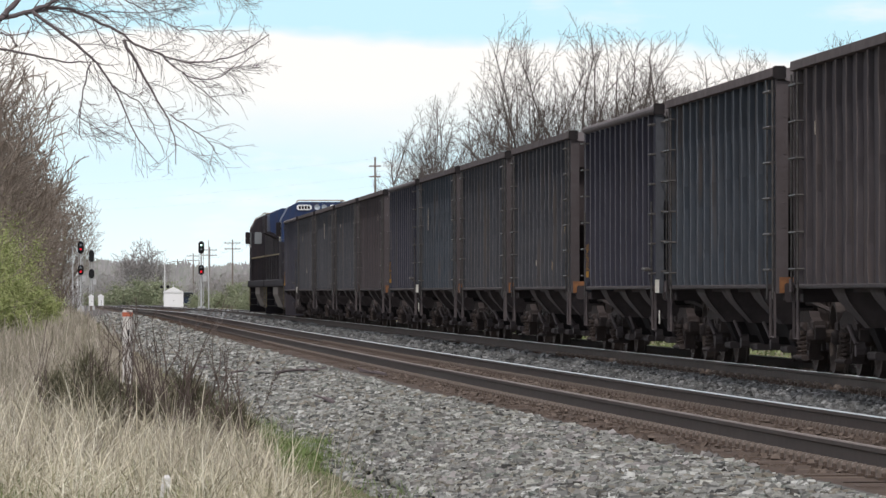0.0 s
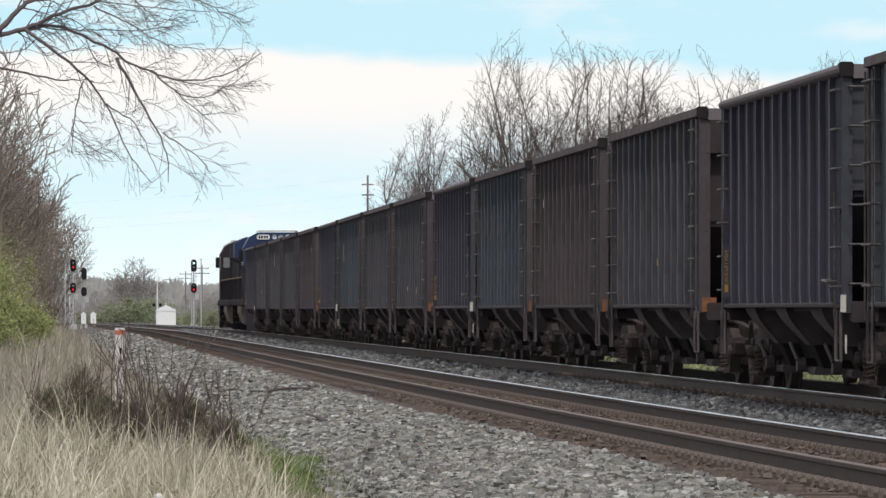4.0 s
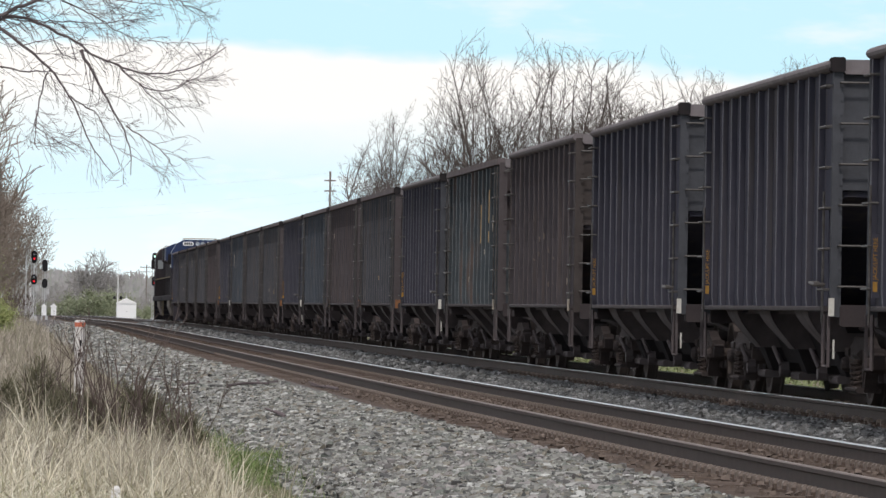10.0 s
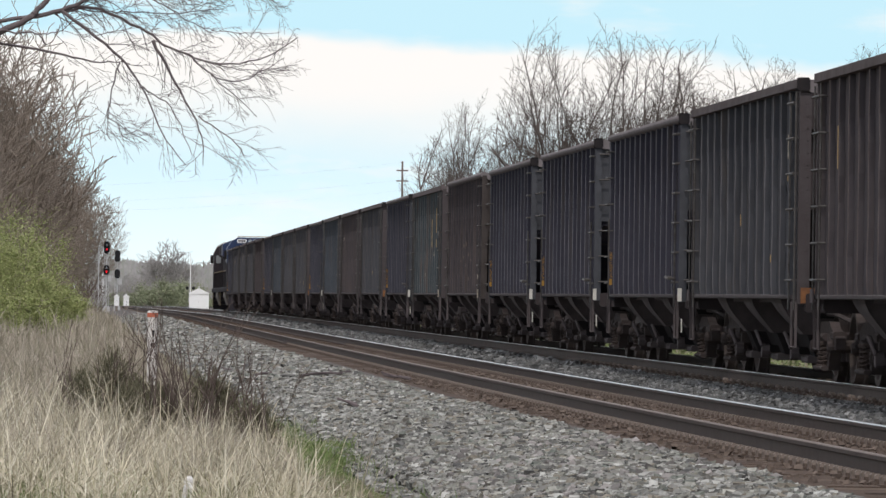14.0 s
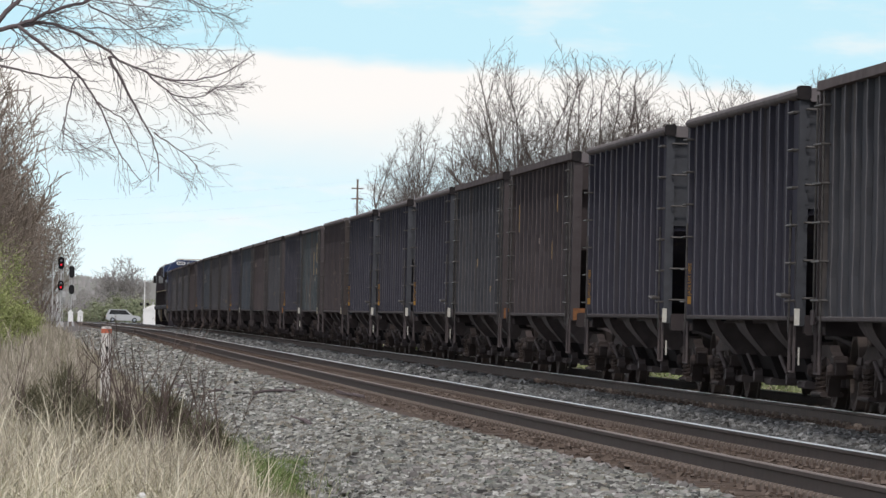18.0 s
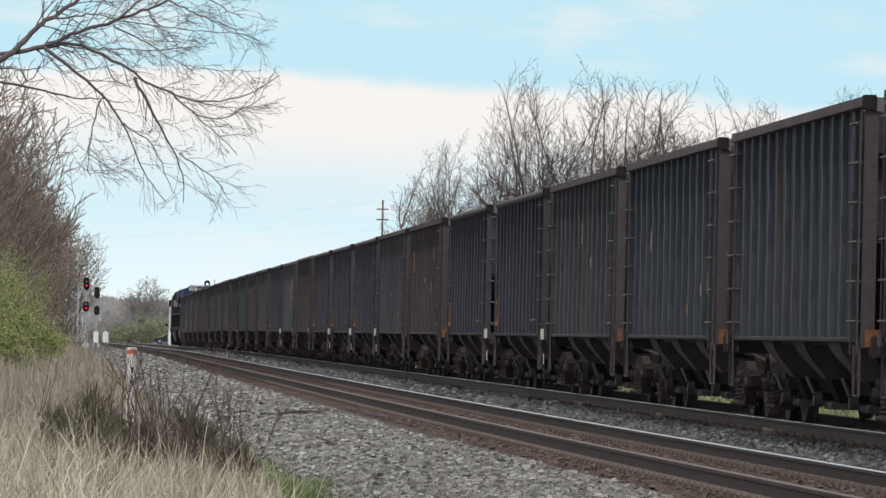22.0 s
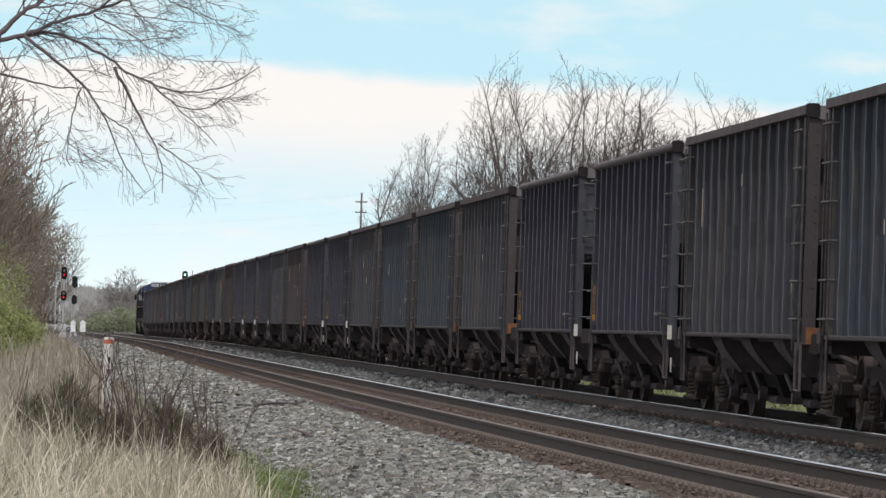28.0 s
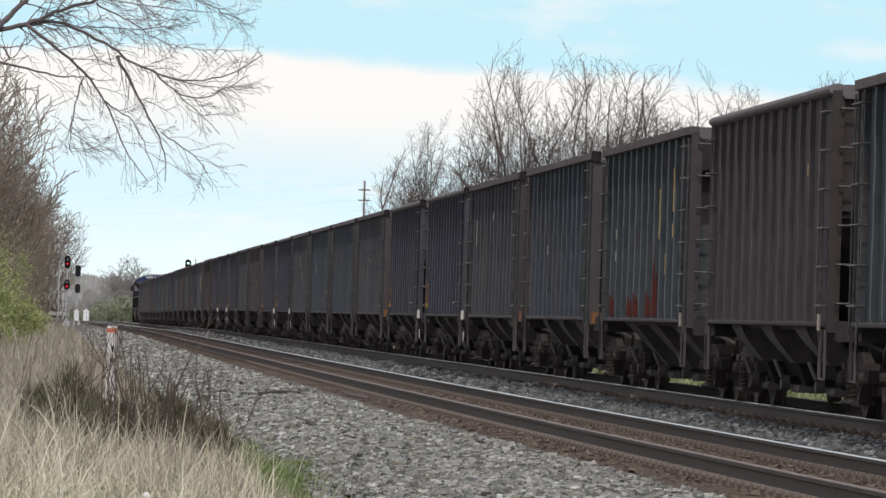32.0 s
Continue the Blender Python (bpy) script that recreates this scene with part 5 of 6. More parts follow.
def verge():
    edge = lambda x, y: x > near_x(y) - (4.75 if y < 55 else 4.5) + 0.25 * noise.noise((y * 0.5, 0, 0))
    bare = lambda x, y: 42.0 < y < 45.05 and abs(x - 0.77 * y / 45) < 0.10
    dry = lambda x, y: 0.0 if edge(x, y) or bare(x, y) else 0.55 + 0.5 * noise.noise((x * 1.3, y * 0.35, 0))
    near = lambda x, y: dry(x, y) * min(1.0, max(0.0, (80 - y) / 26) ** 1.3)
    tagged(new("dry_grass", blades(1, 78000, (-2.2, 2.6, 41, 78), 0.36, 0.0075, M_STRAW, "dry_grass", 0.78, near)), "matted dead straw-coloured grass on the verge", "grass", kind="stuff")
    tagged(new("dry_stalks", blades(11, 12000, (-2.2, 2.6, 41, 76), 0.62, 0.0058, M_STALK, "dry_stalks", 0.36, near, 0.3)), "tall pale dead grass stalks on the verge", "grass", kind="stuff")
    tagged(new("brown_weeds", blades(6, 46000, (-2.6, 2.4, 46, 135), 0.52, 0.0062, M_WEED, "brown_weeds", 0.42, dry)), "brown dead weeds and grass along the verge", "grass", kind="stuff")
    tagged(new("far_dry_grass", blades(2, 16000, (-6.0, 2.4, 130, 420), 0.8, 0.02, M_WEED, "far_dry_grass", 0.25, dry)), "dead straw-coloured grass farther along the verge", "grass", kind="stuff")

    def fringe(x, y):
        if near_x(y) - 5.0 < x < near_x(y) - 3.62 + 0.3 * noise.noise((y * 0.3, 2, 0)):
            return 0.6 if 57 < y < 80 else 0.10 if y < 57 else 0.12
        return 0.0 if x > near_x(y) - 4 else 0.42 if y < 47 else 0.16 if y < 53 else 0.07
    tagged(new("green_grass", blades(3, 70000, (-1.5, 3.2, 41, 110), 0.17, 0.007, M_GREENGRASS, "green_grass", 0.5, fringe)), "short fresh green grass at the edge of the ballast", "grass", kind="stuff")
    patch = lambda x, y: 1.0 if near_x(y) - 4.75 + 0.4 * noise.noise((y * 0.25, 5, 0)) < x < near_x(y) - 3.72 + 0.35 * noise.noise((y * 0.35, 2, 0)) else 0.0
    tagged(new("fresh_grass", blades(13, 22000, (1.2, 3.0, 58, 79), 0.13, 0.008, M_GREENGRASS, "fresh_grass", 0.5, patch)), "patch of short fresh green grass beside the ballast", "grass", kind="stuff")
    tagged(new("meadow_grass", blades(4, 12000, (13.6, 24, 55, 330), 0.22, 0.05, M_MEADOW, "meadow_grass", 0.4)), "green grass beyond the train", "grass", kind="stuff")


verge()

# ---- crossing, signals and distance ----
ROAD_Y, ROAD_Z = 850.0, grade(850) + 0.0


def road():
    xs = [-300, -150, -60, -30, -12, 0, 4, 12.5, 18, 30, 60, 150, 300]
    v = [(x, ROAD_Y + dy, ROAD_Z - 0.01 + (0.0 if abs(dy) < 4 else -0.25)) for x in xs for dy in (-6, -3.9, 3.9, 6)]
    f = [(i * 4 + j, i * 4 + j + 1, i * 4 + j + 5, i * 4 + j + 4) for i in range(len(xs) - 1) for j in range(3)]
    tagged(new("road", soup("road", v, f, M_ASPHALT)), "worn asphalt road over the level crossing", "road", kind="structure")


road()


def signal(x, y, lights, label, base=-0.45, head_z=(4.82, 2.68), back=False):
    """A two-headed colour light signal on a silver mast."""
    z0 = base + grade(y)
    s = thing("rail_signal", label, "railway signal", "signals before the crossing", at=pose(x, y, z0))
    part("mast", Shape().rod((0, 0.1, 0), (0, 0.1, head_z[0] + 1.6), 0.09, 0.07, 10), M_STEELPAINT, s, "silver steel mast")
    part("base", Shape().box(-0.35, 0.35, -0.25, 0.45, 0, 0.5, 0.05), M_STEELPAINT, s)
    part("ladder_rail", Shape().rod((0.22, 0.35, 0.2), (0.22, 0.35, head_z[0] + 1.2), 0.03), M_STEELPAINT, s)
    part("ladder_rail", Shape().rod((-0.22, 0.35, 0.2), (-0.22, 0.35, head_z[0] + 1.2), 0.03), M_STEELPAINT, s)
    for i in range(12):
        part("rung", Shape().rod((-0.22, 0.35, 0.5 + 0.42 * i), (0.22, 0.35, 0.5 + 0.42 * i), 0.02), M_STEELPAINT, s)
    for k, (hz, tall) in enumerate(zip(head_z, (0.58, 0.46))):
        zc = hz + 1.3
        prof = [(0.28 * math.cos(a), (tall - 0.26) * (1 if math.sin(a) > 0 else -1) + 0.28 * math.sin(a)) for a in [2 * math.pi * (i + 0.5) / 20 for i in range(20)]]
        h = part("head", Shape().prism([(p, zc + q) for p, q in prof], -0.12, -0.04), M_HOUSING, s, "black oval signal head")
        part("case", Shape().box(-0.16, 0.16, -0.05, 0.16, zc - tall + 0.1, zc + tall - 0.1, 0.03), M_HOUSING, s)
        for j, dz in enumerate((0.24, -0.16)):
            lit = lights[k] == j
            if back:
                continue
            part("hood", Shape().ring([(-0.30, 0.165), (-0.30, 0.18), (-0.11, 0.19), (-0.11, 0.165)], 14, "y", (0, 0, zc + dz), False), M_HOUSING, s)
            part("lens", Shape().ring([(-0.14, 0.0), (-0.16, 0.05), (-0.14, 0.10), (-0.12, 0.10)], 14, "y", (0, 0, zc + dz)), (M_RED if k or lights[2] == "red" else M_PALE) if lit else M_UNLIT, s, "glowing lens" if lit else "")
    part("relay_box", Shape().box(0.12, 0.48, -0.15, 0.2, head_z[1] + 0.2, head_z[1] + 0.75, 0.03), M_STEELPAINT, s)
    return s


M_PALE = glow("pale_green_signal_lens", (0.55, 1.0, 0.85), 2.0)
signal(13.75, 600, (0, 1, "pale"), "tall two-headed signal with one red light, beyond the train")
signal(2.25, 600, (1, 1, "red"), "two-headed signal showing two red lights beside the verge")
signal(3.5, 640, (9, 9, "none"), "signal seen from behind on a silver mast", head_z=(4.3, 2.5), back=True)


def slim_pole(x, y, h, r=0.07, mat=None, label="slim grey steel pole beside the signal", arms=()):
    p = thing("pole", label, "pole", at=pose(x, y, grade(y) - 0.5))
    part("shaft", Shape().rod((0, 0, 0), (0, 0, h), r, r * 0.7, 8), mat or M_STEELPAINT, p)
    part("cap", Shape().ring([(h, 0.01), (h, r), (h + 0.06, r), (h + 0.06, 0.01)], 8, "z"), M_STEELPAINT, p)
    for z in arms:
        part("crossarm", Shape().box(-0.45, 0.45, -0.05, 0.05, z, z + 0.1), mat or M_STEELPAINT, p)


slim_pole(14.5, 602, 6.8)
slim_pole(1.5, 600, 6.2)
slim_pole(24.3, 480, 12.0, 0.10, M_POLE, "bare wooden utility pole among the trees", (11.3, 10.5))
slim_pole(-1.25, 240, 3.2, 0.05, M_POLE, "weathered wooden stake among the bushes")


def crossing_signal(x, y, side):
    s = thing("crossing_signal", "level crossing signal with crossbuck and dark flasher lamps", "crossing signal", "level crossing signals", at=pose(x, y, grade(850) - 0.1))
    part("mast", Shape().rod((0, 0, 0), (0, 0, 4.6), 0.09, 0.08, 8), M_STEELPAINT, s)
    for a in (-40, 40):
        c = part("crossbuck_arm", Shape().box(-0.42, 0.42, -0.02, 0.02, -0.06, 0.06), M_STEELPAINT, s, at=pose(0, -0.12, 3.6, 0, a, 0))
    for dx in (-0.42, 0.42):
        part("flasher", Shape().ring([(-0.2, 0.05), (-0.2, 0.22), (-0.1, 0.22), (-0.05, 0.1)], 14, "y", (dx, 0, 2.6)), M_HOUSING, s)
    part("crossarm", Shape().rod((-0.5, 0, 2.6), (0.5, 0, 2.6), 0.04), M_STEELPAINT, s)
    part("gate_arm", Shape().prism([(-0.05, 0.9), (0.05, 0.9), (0.04, 7.2), (-0.04, 7.2)], -0.25, -0.2), M_WHITEWALL, s, "raised gate arm")
    part("gate_drive", Shape().box(-0.25, 0.25, -0.3, 0.2, 0.7, 1.3, 0.04), M_STEELPAINT, s)
    part("bell", Shape().ring([(4.6, 0.02), (4.6, 0.14), (4.75, 0.1), (4.8, 0.02)], 10, "z"), M_STEELPAINT, s)


crossing_signal(14.4, 842, 1)
crossing_signal(2.7, 842, -1)


def bungalow(x, y, w, d, h, label, name="signal_bungalow", lift=-0.38):
    b = thing(name, label, "equipment hut", at=pose(x, y, grade(y) + lift))
    part("body", Shape().box(-w / 2, w / 2, -d / 2, d / 2, 0.1, h - 0.22, 0.02), M_WHITEWALL, b)
    part("roof", Shape().prism([(-w / 2 - 0.08, h - 0.22), (w / 2 + 0.08, h - 0.22), (w / 2 + 0.04, h - 0.14), (0, h + 0.2 * w), (-w / 2 - 0.04, h - 0.14)], -d / 2 - 0.08, d / 2 + 0.08), M_WHITEWALL, b, "low white gable roof")
    part("door", Shape().box(-0.4 * w, 0.05 * w, -d / 2 - 0.03, -d / 2, 0.25, h - 0.4), M_WHITEWALL, b)
    part("door_handle", Shape().box(0.0, 0.05, -d / 2 - 0.06, -d / 2 - 0.03, h * 0.45, h * 0.5), M_HOUSING, b)
    part("foundation", Shape().box(-w / 2 + 0.1, w / 2 - 0.1, -d / 2 + 0.1, d / 2 - 0.1, -0.4, 0.1), M_POLE, b)
    part("vent", Shape().ring([(h + 0.15 * w, 0.03 * w), (h + 0.15 * w, 0.05 * w), (h + 0.32 * w, 0.05 * w), (h + 0.32 * w, 0.03 * w)], 8, "z"), M_STEELPAINT, b)


bungalow(13.5, 730, 2.25, 2.6, 2.15, "white metal signal hut beside the crossing")
bungalow(3.3, 610, 0.45, 0.5, 1.15, "small white equipment case beside the track", "equipment_case", 0.0)
bungalow(4.45, 640, 0.55, 0.5, 1.2, "small white equipment case beside the track", "equipment_case", 0.0)


def post_marker():
    p = thing("marker_post", "white plastic marker post with a red-orange band on top", "marker post", at=pose(0.95, 85, ground_z(0.95, 85) - 0.05))
    h = 0.73 - ground_z(0.95, 85) + 0.05
    part("post", Shape().ring([(0.0, 0.01), (0.0, 0.066), (h - 0.06, 0.066), (h - 0.06, 0.01)], 14, "z"), M_POSTWHITE, p)
    part("band", Shape().ring([(h - 0.062, 0.01), (h - 0.062, 0.072), (h - 0.008, 0.072), (h - 0.004, 0.066), (h - 0.004, 0.01)], 14, "z"), M_POSTRED, p, "red-orange cap band")
    part("cap", Shape().ring([(h - 0.004, 0.01), (h - 0.004, 0.07), (h + 0.018, 0.068), (h + 0.026, 0.05), (h + 0.028, 0.01)], 14, "z"), M_POSTWHITE, p)
    for i, (dx, z, hh) in enumerate(((0.012, h - 0.33, 0.09), (-0.01, h - 0.46, 0.05))):
        part("mark", Shape().box(dx - 0.012, dx + 0.012, -0.069, -0.062, z, z + hh), M_HOUSING, p, "worn dark mark too small to read")


post_marker()


def utility_poles():
    lab = "weathered wooden utility pole with crossarms"
    ys = [840, 960, 1090, 1230, 1400, 1600]
    first = None
    for i, y in enumerate(ys):
        m = pose(26.6 + 0.2 * math.sin(i * 2.1), y, grade(y) - 0.9)
        if first is None:
            first = p = thing("utility_pole", lab, "utility pole", "utility poles along the line", at=m)
            part("shaft", Shape().rod((0, 0, 0), (0, 0, 10.9), 0.14, 0.09, 8), M_POLE, p)
            for z in (10.3, 9.4):
                part("crossarm", Shape().box(-1.25, 1.25, -0.06, 0.06, z, z + 0.12), M_POLE, p)
                for dx in (-1.1, -0.5, 0.5, 1.1):
                    part("insulator", Shape().ring([(z + 0.12, 0.01), (z + 0.12, 0.05), (z + 0.26, 0.04), (z + 0.28, 0.01)], 8, "z", (dx, 0, 0)), M_UNLIT, p)
        else:
            p = copy_thing(first, m)
    for dx, z in ((-1.1, 10.6), (1.1, 10.6), (-0.5, 9.7)):
        s = Shape()
        for y0, y1 in zip(ys, ys[1:]):
            pts = [(26.6 + dx, y0 + (y1 - y0) * k / 6, grade(y0 + (y1 - y0) * k / 6) - 0.9 + z - 1.1 * (1 - (2 * k / 6 - 1) ** 2)) for k in range(7)]
            s.path(pts, 0.008, 3)
        w = thing("wire", "thin overhead wire between the poles", "wire", "overhead wires")
        part("strand", s, M_HOUSING, w)
    for dz in (0.0, -0.8, 1.3):
        w = thing("wire", "thin overhead wire crossing high over the tracks", "wire", "overhead wires")
        pts = [(24.3 - 32 * k / 10, 480 + 40 * k / 10, 9.9 + dz - 1.6 * k / 10 - 0.5 * (1 - (2 * k / 10 - 1) ** 2)) for k in range(11)]
        part("strand", Shape().path(pts, 0.0026, 3), M_STEELPAINT, w)


utility_poles()


def vehicle(kind, paint, label):
    """Nose towards +y; about the size of a common car."""
    L, W, H = {"suv": (4.7, 1.85, 1.75), "sedan": (4.75, 1.8, 1.45), "hatch": (4.3, 1.75, 1.5), "pickup": (5.7, 1.95, 1.85)}[kind]
    c = thing("pickup_truck" if kind == "pickup" else "car", label, "pickup" if kind == "pickup" else "car", "vehicles on the crossing")
    f, r, belt = L / 2, -L / 2, H * 0.58
    low = [(r, 0.38), (r - 0.03 + 0.05, belt * 0.75), (r + 0.08, belt), (f - 1.3, belt), (f - 0.2, belt * 0.85), (f, belt * 0.6), (f - 0.02, 0.32), (f - 0.5, 0.25), (r + 0.5, 0.25)]
    part("body", Shape().prism(low, -W / 2, W / 2, "x"), paint, c)
    if kind == "pickup":
        cab = [(0.15 - 0.5, belt - 0.01), (0.1 - 0.4, H), (0.9, H), (1.55, belt - 0.01)]
        glass = [(-0.22, belt + 0.06), (-0.2, H - 0.1), (0.85, H - 0.1), (1.3, belt + 0.06)]
    elif kind == "sedan":
        cab = [(r + 0.75, belt - 0.01), (r + 1.6, H), (f - 2.1, H), (f - 1.15, belt - 0.01)]
        glass = [(r + 1.1, belt + 0.04), (r + 1.7, H - 0.08), (f - 2.15, H - 0.08), (f - 1.45, belt + 0.04)]
    else:
        cab = [(r + 0.05, belt - 0.01), (r + 0.45, H), (f - 2.0, H), (f - 1.15, belt - 0.01)]
        glass = [(r + 0.4, belt + 0.05), (r + 0.65, H - 0.1), (f - 2.05, H - 0.1), (f - 1.45, belt + 0.05)]
    part("cabin", Shape().prism(cab, -W / 2 + 0.1, W / 2 - 0.1, "x"), paint, c)
    for sx in (-1, 1):
        part("side_glass", Shape().prism(glass, sx * (W / 2 - 0.1) - 0.01, sx * (W / 2 - 0.1) + 0.01, "x"), M_GLASS, c, "dark side windows")
        part("headlight", Shape().box(sx * W * 0.36 - 0.16, sx * W * 0.36 + 0.16, f - 0.06, f + 0.01, belt * 0.6, belt * 0.75), M_UNLIT, c)
        part("taillight", Shape().box(sx * W * 0.42 - 0.1, sx * W * 0.42 + 0.1, r - 0.01, r + 0.05, belt * 0.65, belt * 0.9), M_POSTRED, c)
        for y in (f - 0.85, r + 0.9):
            w = part("wheel", Shape().ring([(-0.11, 0.05), (-0.11, 0.33), (0.11, 0.33), (0.11, 0.05)], 18), M_TYRE, c, at=pose(sx * (W / 2 - 0.08), y, 0.33))
            part("rim", Shape().ring([(-0.02, 0.02), (-0.02, 0.2), (0.02, 0.2), (0.03, 0.02)], 12), M_UNLIT, w, at=pose(sx * 0.1, 0, 0))
    if kind == "pickup":
        part("bed_wall", Shape().box(-W / 2 + 0.03, W / 2 - 0.03, r + 0.06, -0.45, belt, belt + 0.08), paint, c)
        part("sill", Shape().box(-W / 2 - 0.01, W / 2 + 0.01, r + 0.1, f - 0.1, 0.28, 0.62), M_TYRE, c, "dark lower body panel")
    return c


def car_paint(name, col):
    return material(name, col, 0.25, 0.2, tuple(q * 0.9 for q in col), 2, 0.5, spec=0.6)


P_NAVY, P_SILVER, P_BLACK, P_WHITE = car_paint("navy_car_paint", (0.02, 0.03, 0.06)), car_paint("silver_car_paint", (0.55, 0.57, 0.58)), car_paint("black_car_paint", (0.018, 0.018, 0.02)), car_paint("white_car_paint", (0.8, 0.8, 0.79))
VEHICLES = [(vehicle(k, p, lab), ROAD_Y + (1.8 if v < 0 else -1.8), x, t, v) for k, p, lab, x, t, v in [
    ("suv", P_NAVY, "dark blue sport utility car driving over the crossing", 9.9, 1.0, -8.0),
    ("suv", P_SILVER, "silver sport utility car driving over the crossing", 10.1, 18.2, -8.2),
    ("sedan", P_NAVY, "dark blue saloon car driving over the crossing", 10.1, 21.5, 9.2),
    ("sedan", P_BLACK, "black saloon car driving over the crossing", 10.0, 23.2, 9.8),
    ("suv", P_WHITE, "white sport utility car driving over the crossing", 7.1, 25.0, 11.5),
    ("hatch", P_WHITE, "white hatchback driving over the crossing", 5.9, 27.6, -8.0),
    ("hatch", P_SILVER, "silver hatchback driving over the crossing", 7.4, 30.0, -10.5),
    ("pickup", P_WHITE, "white pickup truck with dark sills driving over the crossing", 9.2, 31.0, -8.5)]]


# Bark of the far trees, paled in its colour to suggest haze.
M_FARBARK = material("haze_paled_bark", (0.29, 0.28, 0.275), 0.95, 0, (0.35, 0.335, 0.325), 3, 0.5)


def distance():
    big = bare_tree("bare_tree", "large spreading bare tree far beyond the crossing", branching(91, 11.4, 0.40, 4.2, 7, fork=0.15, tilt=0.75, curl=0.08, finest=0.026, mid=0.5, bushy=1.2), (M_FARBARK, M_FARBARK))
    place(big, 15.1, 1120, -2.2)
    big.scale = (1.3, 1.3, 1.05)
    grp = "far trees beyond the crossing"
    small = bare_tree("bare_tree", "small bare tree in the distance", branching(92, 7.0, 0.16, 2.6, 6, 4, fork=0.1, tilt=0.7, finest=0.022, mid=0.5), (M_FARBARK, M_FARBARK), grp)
    place(small, 17.6, 1130, -2.2)
    rnd = random.Random(7)
    for i in range(34):
        y = rnd.uniform(960, 1250)
        x = rnd.uniform(6.0, 21.0) if i < 14 else rnd.uniform(20, 48)
        t = copy_thing(small, pose(x, y, -2.2, 0, 0, rnd.uniform(0, 360)))
        sc = rnd.uniform(0.55, 1.0)
        t.scale = (sc * 1.3, sc * 1.3, sc)
    bush = thing("bush", "rounded green bush in the distance", "bush", "far bushes")
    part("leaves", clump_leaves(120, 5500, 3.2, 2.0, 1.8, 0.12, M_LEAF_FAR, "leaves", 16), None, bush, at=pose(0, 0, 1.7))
    part("branchwork", rods_mesh("branchwork", [(Vector((0, 0, 0)), Vector((math.cos(a), math.sin(a), 2.4)), 0.05, 0.02) for a in range(7)], M_BARK_WARM, 4), None, bush)
    place(bush, 11.6, 905, -1.7, 0, 1.3)
    for x, y, sc in [(14.6, 915, 1.25), (17.2, 920, 1.1), (8.8, 935, 1.1), (19.0, 800, 0.8), (17.4, 790, 0.62), (21.0, 770, 0.95), (23.6, 750, 1.1), (20.0, 640, 0.85), (22.5, 630, 1.0), (25.0, 640, 1.15), (18.6, 610, 0.55), (28.0, 660, 1.2), (5.6, 980, 0.8), (24.5, 540, 1.0), (27.2, 520, 1.1)]:
        t = copy_thing(bush, pose(x, y, grade(y) - 0.75, 0, 0, x * 37))
        t.scale = (sc, sc, sc)
    scrub = bare_tree("scrub", "low brown leafless scrub beside the signals", branching(95, 2.7, 0.05, 1.4, 8, 4, fork=0.02, tilt=0.9, finest=0.012, mid=0.5), (M_STEM, M_STEM), "scrub beside the signals")
    place(scrub, 1.2, 570, -1.0)
    for i in range(16):
        y = rnd.uniform(555, 640)
        copy_thing(scrub, pose(-4.5 + 0.43 * i + rnd.uniform(-.3, .3), y, grade(y) - 0.6, 0, 0, rnd.uniform(0, 360))).scale = [rnd.uniform(0.75, 1.25)] * 3
    # low far woods that close the view
    rng = np.random.default_rng(31)
    n = 80000
    x = rng.uniform(-260, 520, n); y = rng.uniform(1300, 1500, n)
    top = 9.4 + 2.2 * np.array([noise.noise((a * 0.045, 0, 3.1)) for a in x]) + 1.2 * np.array([noise.noise((a * 0.2, 0, 1.0)) for a in x])
    z = -2.4 + np.maximum(top, 1.0) * rng.uniform(0, 1, n) ** 0.8
    a = rng.normal(0, 1, (n, 3)) * [0.22, 0.05, 0.1] + np.stack([np.zeros(n), np.zeros(n), rng.uniform(0.4, 1.1, n)], 1)
    b = np.stack([rng.uniform(0.2, 0.42, n), np.zeros(n), rng.normal(0, 0.02, n)], 1)
    p = np.stack([x, y, z], 1)
    v = np.stack([p - a, p + b, p + a, p - b], 1).reshape(-1, 3)
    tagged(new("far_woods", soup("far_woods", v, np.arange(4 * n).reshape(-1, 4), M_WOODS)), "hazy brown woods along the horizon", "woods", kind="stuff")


# The pale blue-grey tone is distance haze put into the colours.
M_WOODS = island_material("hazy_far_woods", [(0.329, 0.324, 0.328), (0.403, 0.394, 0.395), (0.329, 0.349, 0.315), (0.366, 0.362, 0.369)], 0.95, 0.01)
distance()


# ---- foreground plants ----


